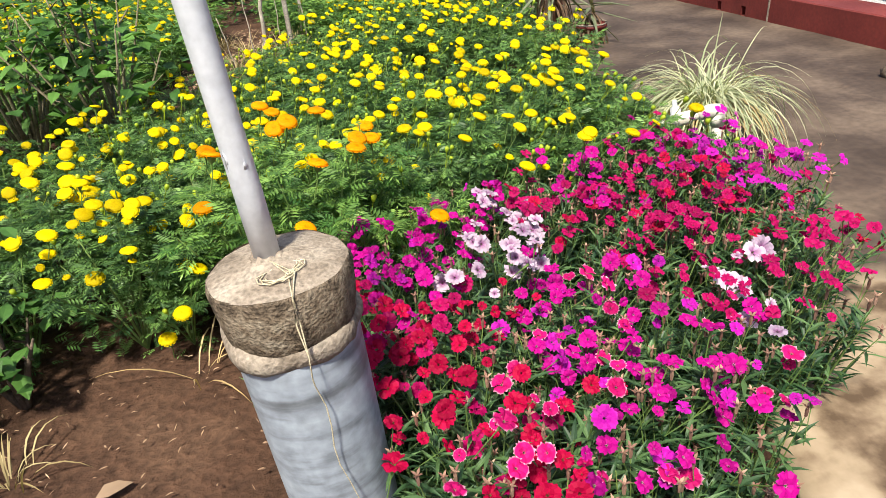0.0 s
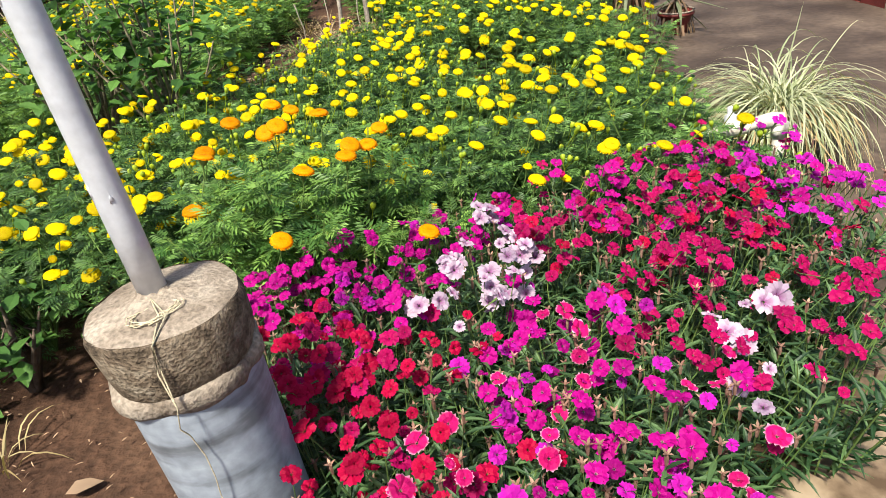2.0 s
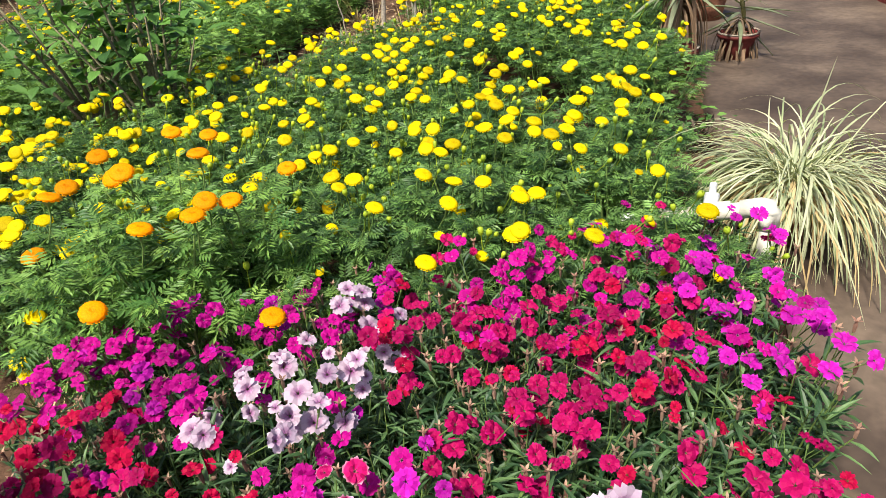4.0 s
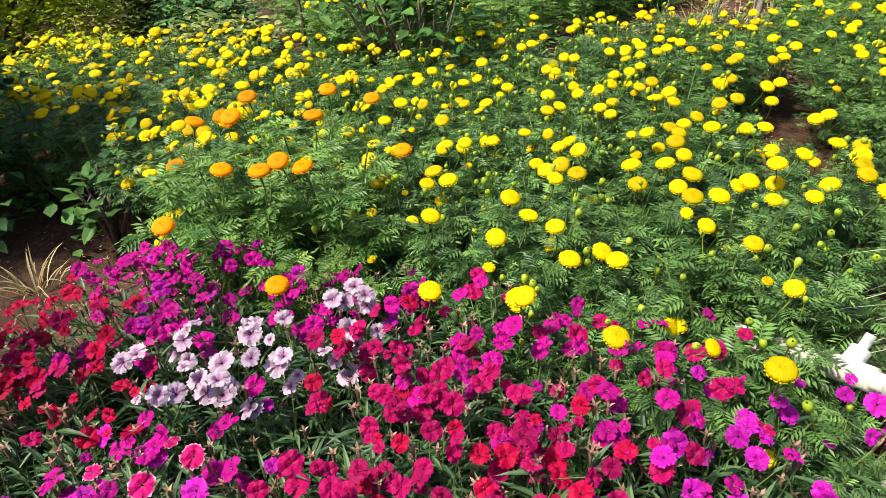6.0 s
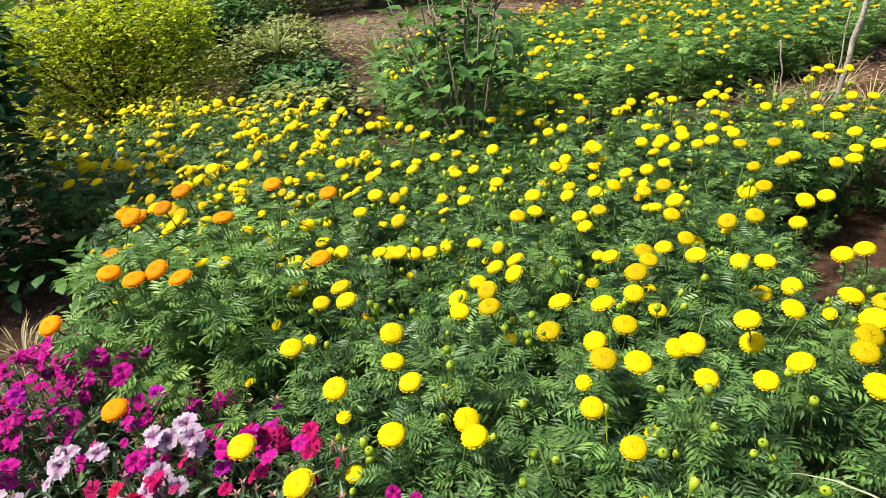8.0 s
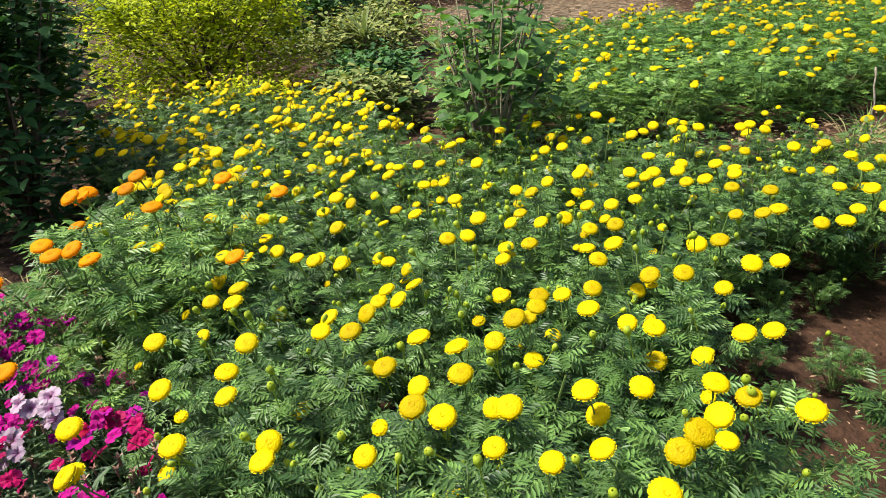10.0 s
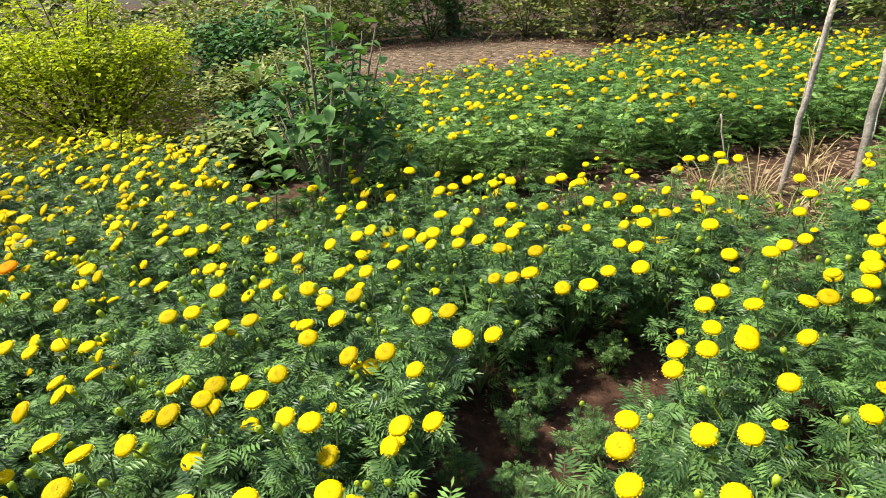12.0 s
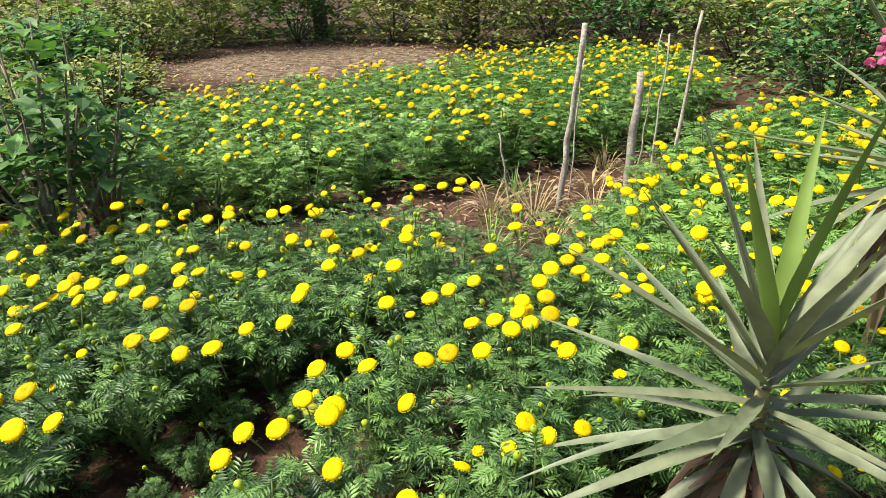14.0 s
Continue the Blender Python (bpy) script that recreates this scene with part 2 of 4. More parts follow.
# ---------------------------------------------------------------- mesh tools
class Build:
    """Collects faces of several materials and gives one mesh."""

    def __init__(self):
        self.v, self.f, self.m = [], [], []

    def face(self, pts, mat=0):
        k = len(self.v)
        self.v += [tuple(p) for p in pts]
        self.f.append(tuple(range(k, k + len(pts))))
        self.m.append(mat)

    def tube(self, pts, radii, sides=5, mat=0, cap=True):
        k0 = len(self.v)
        for i, p in enumerate(pts):
            d = (pts[min(i + 1, len(pts) - 1)] - pts[max(i - 1, 0)]).normalized()
            a = d.cross(Vector((0.31, 0.89, 0.33)) if abs(d.z) > 0.8 else Vector((0, 0, 1))).normalized()
            b = d.cross(a)
            for s in range(sides):
                w = 2 * math.pi * s / sides
                self.v.append(tuple(p + (a * math.cos(w) + b * math.sin(w)) * radii[i]))
        for i in range(len(pts) - 1):
            for s in range(sides):
                q = k0 + i * sides
                self.f.append((q + s, q + (s + 1) % sides, q + sides + (s + 1) % sides, q + sides + s))
                self.m.append(mat)
        if cap:
            self.f.append(tuple(range(k0 + (len(pts) - 1) * sides, k0 + len(pts) * sides)))
            self.m.append(mat)
            self.f.append(tuple(reversed(range(k0, k0 + sides))))
            self.m.append(mat)

    def blade(self, base, way, up, length, width, droop, mat=0, seg=5, fold=0.0, fat=0.4, sway=0.0):
        """A strap leaf that leaves base along way and bends down; fold gives it a channel."""
        side = way.cross(up).normalized()
        p, d = base.copy(), way.normalized()
        rows = []
        for i in range(seg + 1):
            u = i / seg
            w = width * min(1, 0.45 + u * 2.0) * (1 - max(0, (u - fat) / (1 - fat)) ** 1.6) * 0.5
            n = side.cross(d).normalized()
            rows.append((p - side * w + n * fold * w, p.copy(), p + side * w + n * fold * w))
            p = p + d * (length / seg)
            d = (d + Vector((0, 0, -droop / seg)) + side * (sway / seg)).normalized()
        k = len(self.v)
        for r in rows:
            self.v += [tuple(q) for q in r]
        for i in range(seg):
            q = k + 3 * i
            self.f += [(q, q + 1, q + 4, q + 3), (q + 1, q + 2, q + 5, q + 4)]
            self.m += [mat, mat]

    def leaf(self, base, way, up, length, width, mat=0, droop=0.3):
        """A broad leaf: six-sided, folded at its rib, tip down."""
        side = way.cross(up).normalized()
        n = side.cross(way).normalized()
        a, t = base, base + way * length - n * length * droop * 0.5
        m1, m2 = base + way * length * 0.35, base + way * length * 0.7 - n * length * droop * 0.15
        k = len(self.v)
        self.v += [tuple(q) for q in (a, m1, m2, t, m1 + side * width * 0.5 + n * width * 0.12, m2 + side * width * 0.38 + n * width * 0.08,
                                      m1 - side * width * 0.5 + n * width * 0.12, m2 - side * width * 0.38 + n * width * 0.08)]
        self.f += [(k, k + 4, k + 1), (k + 1, k + 4, k + 5, k + 2), (k + 2, k + 5, k + 3),
                   (k, k + 1, k + 6), (k + 1, k + 2, k + 7, k + 6), (k + 2, k + 3, k + 7)]
        self.m += [mat] * 6

    def mesh(self, name, mats, smooth=True):
        me = bpy.data.meshes.new(name)
        me.from_pydata(self.v, [], self.f)
        for m in mats:
            me.materials.append(m)
        me.polygons.foreach_set("material_index", self.m)
        if smooth:
            me.polygons.foreach_set("use_smooth", [True] * len(self.f))
        me.update()
        return me


def part(name, mesh, parent, m=None, label=""):
    ob = new(name, mesh)
    ob.parent = parent
    if m is not None:
        ob.matrix_basis = m
    return tagged(ob, label)


def thing(name, label, category, m=None, group="", mesh=None, kind=""):
    ob = new(name, mesh)
    if m is not None:
        ob.matrix_basis = m
    return tagged(ob, label, category, group, kind)


def lathe(profile, sides=32, wob=0.0, seed=0):
    """Round body from (radius, height) pairs, with an uneven skin."""
    b = Build()
    for i, (r, z) in enumerate(profile):
        for s in range(sides):
            w = 2 * math.pi * s / sides
            k = 1 + wob * noise.noise(Vector((math.cos(w) * 2 + seed, math.sin(w) * 2, z * 9)))
            b.v.append((r * k * math.cos(w), r * k * math.sin(w), z + wob * 0.06 * noise.noise(Vector((w * 3, i, seed)))))
    for i in range(len(profile) - 1):
        for s in range(sides):
            q, t = i * sides, (s + 1) % sides
            b.f.append((q + s, q + t, q + sides + t, q + sides + s))
            b.m.append(0)
    return b


def inside(x, y, poly):
    hit = False
    for (x1, y1), (x2, y2) in zip(poly, poly[1:] + poly[:1]):
        if (y1 > y) != (y2 > y) and x < (x2 - x1) * (y - y1) / (y2 - y1) + x1:
            hit = not hit
    return hit


def near_line(x, y, line):
    best = 9.0
    for (x1, y1), (x2, y2) in zip(line, line[1:]):
        u = max(0, min(1, ((x - x1) * (x2 - x1) + (y - y1) * (y2 - y1)) / ((x2 - x1) ** 2 + (y2 - y1) ** 2)))
        best = min(best, math.hypot(x - x1 - u * (x2 - x1), y - y1 - u * (y2 - y1)))
    return best


def scatter(poly, gap, seed, tries=3000):
    r = random.Random(seed)
    xs, ys = [p[0] for p in poly], [p[1] for p in poly]
    out = []
    for _ in range(tries):
        x, y = r.uniform(min(xs), max(xs)), r.uniform(min(ys), max(ys))
        if inside(x, y, poly) and all((x - a) ** 2 + (y - b) ** 2 > gap * gap for a, b in out):
            out.append((x, y))
    return out


# ---------------------------------------------------------------- ground, path, wall
def axis(lo, hi, step, far):
    mid = [lo + i * step for i in range(int((hi - lo) / step) + 1)]
    grow = [step * 1.6 ** i for i in range(1, 22)]
    up, dn = [], []
    a, b = hi, lo
    for g in grow:
        a, b = a + g, b - g
        if a < far:
            up.append(a)
        if b > -far:
            dn.append(b)
    return dn[::-1] + mid + up


def make_ground():
    xs, ys = axis(-7.5, 4.2, 0.07, 900), axis(-1, 10.5, 0.07, 900)
    b = Build()
    for y in ys:
        for x in xs:
            near = 1 if -8 < x < 4 and -1.5 < y < 11 else 0
            z = near * (0.018 * noise.noise(Vector((x * 1.3, y * 1.3, 0))) + 0.016 * noise.noise(Vector((x * 5, y * 5, 3))) + 0.008 * noise.noise(Vector((x * 13, y * 13, 7)))) - 0.01
            b.v.append((x, y, z))
    w = len(xs)
    for j in range(len(ys) - 1):
        for i in range(w - 1):
            q = j * w + i
            b.f.append((q, q + 1, q + w + 1, q + w))
            b.m.append(0)
    tagged(new("ground", b.mesh("ground", [SOIL])), "reddish-brown bare garden soil with dry crumbs", "ground", kind="structure")


EDGE = [(0.3, -3.0), (0.42, 0.2), (0.75, 1.05), (1.12, 1.5), (1.36, 1.95), (1.45, 2.4), (1.5, 3.2), (1.6, 4.0), (1.85, 5.2), (2.05, 7.0), (2.4, 10.0), (2.6, 16.0)]


def edge_x(y):
    for (x1, y1), (x2, y2) in zip(EDGE, EDGE[1:]):
        if y1 <= y <= y2:
            return x1 + (x2 - x1) * (y - y1) / (y2 - y1)
    return EDGE[0][0]


def make_path():
    b = Build()
    n, rows = 46, 240
    for j in range(rows + 1):
        y = -3 + 19 * j / rows
        x0 = edge_x(y) + 0.03 * noise.noise(Vector((y * 4, 0, 0))) + 0.015 * noise.noise(Vector((y * 15, 5, 0)))
        b.v.append((x0 + 0.015, y, -0.06))
        for i in range(n + 1):
            x = x0 + (3.34 - x0) * i / n
            z = 0.035 + 0.006 * noise.noise(Vector((x * 2, y * 2, 9))) + 0.003 * noise.noise(Vector((x * 9, y * 9, 2)))
            b.v.append((x, y, z - (0.012 if i == 0 else 0)))
    w = n + 2
    for j in range(rows):
        for i in range(w - 1):
            q = j * w + i
            b.f.append((q, q + 1, q + w + 1, q + w))
            b.m.append(0)
    tagged(new("pavement", b.mesh("pavement", [CONCRETE])), "worn brown concrete garden path with damp stains", "path", kind="structure")


def box(b, x0, x1, y0, y1, z0, z1, mat=0, bev=0.0):
    p = [(x0, y0), (x1, y0), (x1, y1), (x0, y1)]
    q = [(x0 + bev, y0), (x1 - bev, y0), (x1 - bev, y1), (x0 + bev, y1)]
    if bev:
        for i in range(4):
            j = (i + 1) % 4
            b.face([(*p[i], z0), (*p[j], z0), (*p[j], z1 - bev), (*p[i], z1 - bev)], mat)
            b.face([(*p[i], z1 - bev), (*p[j], z1 - bev), (*q[j], z1), (*q[i], z1)], mat)
        b.face([(*c, z1) for c in q], mat)
    else:
        for i in range(4):
            j = (i + 1) % 4
            b.face([(*p[i], z0), (*p[j], z0), (*p[j], z1), (*p[i], z1)], mat)
        b.face([(*c, z1) for c in p], mat)
    b.face([(*c, z0) for c in p[::-1]], mat)


def make_wall():
    wall = tagged(new("wall_kerb"), "low red-painted cement kerb wall with drain holes", "wall", kind="structure")
    holes = [4.87, 5.2, 6.9, 8.9, 2.9, 1.2]
    ys = sorted([-3.0, 16.0] + [h - 0.03 for h in holes] + [h + 0.03 for h in holes])
    b = Build()
    for i, (a, c) in enumerate(zip(ys, ys[1:])):
        if i % 2 == 0:
            box(b, 3.33, 3.6, a, c, -0.1, 0.225, 0, 0.008)
        else:
            box(b, 3.33, 3.6, a, c, 0.11, 0.225, 0, 0.008)
            box(b, 3.33, 3.6, a, c, -0.1, 0.038, 0)
            box(b, 3.45, 3.6, a, c, 0.0385, 0.1095, 0)
    part("wall_body", b.mesh("kerb_body", [RED], False), wall)
    b = Build()
    box(b, 3.602, 3.9, -3, 16, -0.1, 0.215, 0, 0.006)
    part("ledge", b.mesh("kerb_ledge", [GREY_LEDGE], False), wall, None, "bare grey cement ledge behind the red kerb")
    b = Build()
    box(b, 3.3265, 3.335, 4.56, 4.575, 0.03, 0.216)
    part("joint", b.mesh("joint", [CEMENT], False), wall, None, "pale cracked cement joint in the kerb")
    rail = thing("railing", "black iron railing of upright bars on a cement ledge", "railing", pose(3.7, 0, 0.21))
    bar = Build()
    bar.tube([Vector((0, 0, 0)), Vector((0, 0, 0.9))], [0.008, 0.008], 6)
    bar = bar.mesh("bar", [RAIL])
    for i in range(90):
        part("bar", bar, rail, pose(0, 2.0 + i * 0.11, 0))
    for z in (0.08, 0.86):
        b = Build()
        box(b, -0.012, 0.012, 1.9, 12.0, z, z + 0.03)
        part("rail", b.mesh("rail", [RAIL], False), rail)


make_ground()
make_path()
make_wall()


# ---------------------------------------------------------------- concrete-filled pipe with pole
def make_post():
    post = thing("lamp_pole_footing", "silver metal pole set in a grey concrete-filled plastic pipe", "post", pose(-0.229, 0.99, 0, 0, -1.0, 0) @ Matrix.Scale(0.967, 4))
    b = lathe([(0.105, -0.03), (0.105, 0.2), (0.106, 0.4), (0.108, 0.612)], 40, 0.01)
    part("pipe", b.mesh("pipe", [PIPE_GREY]), post, None, "bluish-grey plastic pipe, scuffed and cement-smeared")
    b = lathe([(0.1, 0.596), (0.112, 0.6), (0.1175, 0.61), (0.119, 0.622), (0.1165, 0.634), (0.108, 0.641), (0.1, 0.638)], 72, 0.14, 4)
    part("collar", b.mesh("collar", [CEMENT]), post, None, "lumpy cement lip spilling over the pipe's rim")
    # Upright side of the concrete, its shade painted in along with the pits.
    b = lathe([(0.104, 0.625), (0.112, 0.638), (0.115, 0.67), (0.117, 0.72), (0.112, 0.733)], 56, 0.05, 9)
    part("concrete_side", b.mesh("concrete_side", [CEMENT_SIDE]), post, None, "pitted concrete side, coloured darker for its shade")
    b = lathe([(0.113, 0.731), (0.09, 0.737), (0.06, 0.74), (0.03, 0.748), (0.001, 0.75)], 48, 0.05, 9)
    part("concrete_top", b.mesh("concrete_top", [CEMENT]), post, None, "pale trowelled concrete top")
    b = Build()
    foot, top = Vector((-0.012, 0.01, 0.735)), Vector((-0.02, 0.03, 2.3))
    pts = [foot + (top - foot) * (i / 12) for i in range(13)]
    b.tube(pts, [0.0215 + 0.0005 * math.sin(i * 2.1) for i in range(13)], 20)
    pole = part("pole", b.mesh("pole", [POLE]), post, None, "dented silver-painted metal pole")
    r = random.Random(14)
    for k in range(8):
        u, w = r.uniform(0.04, 0.7), r.uniform(3.4, 6.0)
        c = foot + (top - foot) * u + Vector((math.cos(w), math.sin(w), 0)) * 0.0205
        d = lathe([(0.0005, 0.003), (0.002, 0.002), (0.0035, 0.0), (0.002, -0.002), (0.0005, -0.003)], 8, 0.4, k)
        part("weld_drip", d.mesh("weld_drip", [POLE]), pole, Matrix.Translation(c) @ Matrix.Diagonal((1, 1, r.uniform(0.8, 1.6), 1)))
    b = lathe([(0.036, 0.0), (0.03, 0.01), (0.024, 0.018), (0.021, 0.02)], 24, 0.2, 2)
    part("grout", b.mesh("grout", [CEMENT]), post, pose(-0.012, 0.01, 0.734))
    # string wound on the top and hanging down the front
    r = random.Random(5)
    for k in range(3):
        b = Build()
        pts, rad = [], []
        a0 = r.uniform(0, 6)
        for i in range(26):
            w = a0 + i * 0.42
            rr = 0.028 + 0.012 * math.sin(i * 0.9 + k) + 0.004 * k
            pts.append(Vector((0.008 + rr * math.cos(w), -0.045 + rr * 0.7 * math.sin(w), 0.744 + 0.0022 * math.sin(i * 1.7))))
            rad.append(0.0011)
        b.tube(pts, rad, 4)
        part("string_coil", b.mesh("string_coil", [STRING]), post)
    for k in (0, 1):
        b = Build()
        pts = [Vector((-0.01, -0.01, 0.749)), Vector((0.02 + 0.01 * k, -0.06, 0.745)), Vector((0.024, -0.113, 0.732)), Vector((0.025 - 0.006 * k, -0.122, 0.69)),
               Vector((0.024, -0.124, 0.63)), Vector((0.022, -0.137, 0.6))]
        if k == 0:
            pts += [Vector((0.02 + 0.006 * math.sin(i * 1.3) + 0.002 * i, -0.119, 0.57 - i * 0.045)) for i in range(12)]
        b.tube(pts, [0.0013] * len(pts), 4)
        part("string", b.mesh("string", [STRING]), post, None, "pale jute string hanging down the pipe")


make_post()


# ---------------------------------------------------------------- marigolds
def pinnate(b, base, way, up, length, r, pairs=6, mat=0, fat=0.14):
    """A feathery marigold leaf: narrow leaflets in pairs along a drooping rib."""
    side = way.cross(up).normalized()
    n = side.cross(way).normalized()
    droop = r.uniform(0.15, 0.6)
    k = len(b.v)
    rib = []
    for i in range(pairs + 1):
        u = 0.16 + 0.84 * i / pairs
        p = base + way * length * u - n * length * droop * u * u * 0.6
        rib.append((p, u))
    c = side * length * 0.012
    b.v += [tuple(base - c), tuple(base + c)]
    for p, u in rib:
        b.v += [tuple(p - c * (1.2 - u)), tuple(p + c * (1.2 - u))]
    for i in range(pairs + 1):
        q = k + 2 * i
        b.f.append((q, q + 1, q + 3, q + 2))
        b.m.append(mat)
    for i, (p, u) in enumerate(rib):
        ll = length * 0.6 * (1 - 0.75 * (u - 0.45) ** 2) * r.uniform(0.9, 1.08)
        w = ll * fat
        for s in ((0,) if i == pairs else (1, -1)):
            d = (way - n * droop * u) if s == 0 else (way * 0.6 + side * s - n * 0.18)
            d = (d.normalized() + n * r.uniform(-0.09, 0.09)).normalized()
            e = d.cross(n).normalized() * w
            m = p + d * ll * 0.5
            j = len(b.v)
            b.v += [tuple(m + e), tuple(p + d * ll - n * ll * 0.1), tuple(m - e)]
            b.f.append((k + 2 * i + (3 if s >= 0 else 2), j, j + 1, j + 2))
            b.m.append(mat)



def marigold_foliage(name, seed, leaves, height, spread, leaf_len, mat, pairs=6, low=0.14, fat=0.14):
    r = random.Random(seed)
    b = Build()
    shoots = []
    for s in range(9):
        w = s * 2.4 + r.uniform(-0.4, 0.4)
        reach = spread * (0.15 + 0.85 * math.sqrt((s + 0.5) / 9))
        top = Vector((math.cos(w) * reach, math.sin(w) * reach, height * (1.0 - 0.35 * (reach / spread) ** 2) * r.uniform(0.88, 1.05)))
        mid = Vector((top.x * 0.4, top.y * 0.4, top.z * 0.5))
        b.tube([Vector((0, 0, 0)), mid, top], [0.005, 0.004, 0.002], 4, 1, False)
        shoots.append((mid, top))
    for i in range(leaves):
        mid, top = shoots[i % len(shoots)]
        u = r.random() ** 0.55
        p = mid.lerp(top, u) if r.random() > low else mid * r.uniform(0.15, 1) + Vector((r.uniform(-1, 1), r.uniform(-1, 1), 0)) * 0.45 * spread
        w = r.uniform(0, 6.283)
        out = Vector((math.cos(w), math.sin(w), 0)) + Vector((top.x, top.y, 0)) * (0.9 / max(spread, 0.01)) * 0.5
        way = (out + Vector((0, 0, r.uniform(-0.1, 0.6)))).normalized()
        p = p + out * 0.012
        pinnate(b, p, way, Vector((r.uniform(-0.3, 0.3), r.uniform(-0.3, 0.3), 1)).normalized(), leaf_len * r.uniform(0.75, 1.2), r, pairs, 0, fat)
    return b.mesh(name, [mat, STEM], False)


def blossom_mesh(name, seed, radius, rings, mat, stem=0.11):
    """A double marigold: a packed dome with a frilled rim of petals over a green cup on a stem; origin at the flower's middle."""
    r = random.Random(seed)
    b = Build()
    n = 22
    dome = [(0.3, -0.2), (0.82, -0.12), (0.94, 0.0), (0.88, 0.11), (0.73, 0.2), (0.52, 0.255), (0.28, 0.285), (0.08, 0.29)]
    q0 = len(b.v)
    for k, (rr, z) in enumerate(dome):
        for i in range(n):
            w = 6.283 * i / n
            j = 1 + 0.022 * math.sin(i * 3.7 + k * 2.1) + 0.012 * r.uniform(-1, 1)
            b.v.append((radius * rr * j * math.cos(w), radius * rr * j * math.sin(w), radius * (z + 0.018 * r.uniform(-1, 1))))
    for k in range(len(dome) - 1):
        for i in range(n):
            b.f.append((q0 + k * n + i, q0 + k * n + (i + 1) % n, q0 + k * n + n + (i + 1) % n, q0 + k * n + n + i))
            b.m.append(0)
    b.f.append(tuple(range(q0 + (len(dome) - 1) * n, q0 + len(dome) * n)))
    b.m.append(0)
    for k, (count, rr, z, tilt, ln) in enumerate(rings):
        for i in range(count):
            w = 6.283 * (i + 0.5 * (k % 2)) / count + r.uniform(-0.1, 0.1)
            o, s = Vector((math.cos(w), math.sin(w), 0)), Vector((-math.sin(w), math.cos(w), 0))
            up = Vector((0, 0, 1))
            t = tilt + r.uniform(-0.12, 0.12)
            d = o * math.cos(t) + up * math.sin(t)
            nn = -o * math.sin(t) + up * math.cos(t)
            base = o * radius * rr + up * radius * z
            length = radius * ln * r.uniform(0.85, 1.1)
            wd = radius * (2.4 * rr + 0.9) / count * r.uniform(0.85, 1.1)
            b.face([base - s * wd * 0.6, base + s * wd * 0.6, base + d * length * 0.8 + s * wd * 0.95, base + d * length * 1.04 + nn * wd * 0.12, base + d * length * 0.8 - s * wd * 0.95], 0)
    if stem:
        b.tube([Vector((0, 0, -stem)), Vector((0.004, 0.002, -stem * 0.5)), Vector((0, 0, -radius * 0.9)), Vector((0, 0, -radius * 0.1))],
               [0.0017, 0.0018, 0.0042, radius * 0.5], 6, 1, False)
    return b.mesh(name, [mat, STEM], True)


def stalk_mesh(radius, stem):
    b = Build()
    b.tube([Vector((0, 0, -stem)), Vector((0.004, 0.002, -stem * 0.5)), Vector((0, 0, -radius * 0.95)), Vector((0, 0, -radius * 0.6)), Vector((0, 0, -radius * 0.12))],
           [0.0017, 0.0018, 0.003, radius * 0.4, radius * 0.55], 8, 0, False)
    return b.mesh("stalk", [STEM])


FULL = [(30, 0.8, -0.08, -0.15, 0.22), (28, 0.74, 0.06, -0.3, 0.22), (24, 0.58, 0.16, -0.2, 0.24), (18, 0.38, 0.235, -0.12, 0.24), (12, 0.2, 0.27, -0.05, 0.22), (6, 0.02, 0.285, 0.1, 0.2)]
LIGHT = [(16, 0.72, 0.0, -0.15, 0.32), (12, 0.5, 0.17, -0.2, 0.3)]
HALF = [(10, 0.3, -0.05, 0.35, 0.7), (10, 0.24, 0.1, 0.6, 0.6)]
BLOOM = [blossom_mesh("blossom", s, 0.027, FULL, YELLOW, 0) for s in (1, 2, 3)]
BLOOM_FAR = [blossom_mesh("blossom", s, 0.03, LIGHT, YELLOW, 0.09) for s in (4, 5)]
BLOOM_HALF = [blossom_mesh("blossom", s, 0.019, HALF, YELLOW, 0.09) for s in (6, 7)]
BLOOM_ORANGE = [blossom_mesh("blossom", s, 0.029, FULL, ORANGE, 0) for s in (8, 9)]


STALK = stalk_mesh(0.027, 0.11)


def bloom(mesh, plant, m):
    ob = part("blossom", mesh, plant, m)
    if mesh in BLOOM or mesh in BLOOM_ORANGE:
        part("stalk", STALK, ob, None, "green stalk with a ribbed cup")


def bud_mesh():
    b = lathe([(0.0015, -0.09), (0.0016, -0.012), (0.006, -0.006), (0.0095, 0.005), (0.0085, 0.015), (0.002, 0.019)], 8)
    return b.mesh("bud", [BUD])


BUD_MESH = bud_mesh()
LEAVES = [marigold_foliage("foliage", s, 330, 0.45, 0.2, 0.044, MARI_LEAF, 4, 0.12, 0.14) for s in range(5)]
LEAVES_PALE = [marigold_foliage("foliage", 20 + s, 380, 0.5, 0.21, 0.047, MARI_LEAF_PALE, 4, 0.12, 0.14) for s in range(2)]
# Same species as LEAVES; the far beds' extra light is put into the paler colour.
LEAVES_FAR = [marigold_foliage("foliage", 30 + s, 190, 0.46, 0.25, 0.066, MARI_LEAF_PALE, 4, 0.42, 0.16) for s in range(4)]


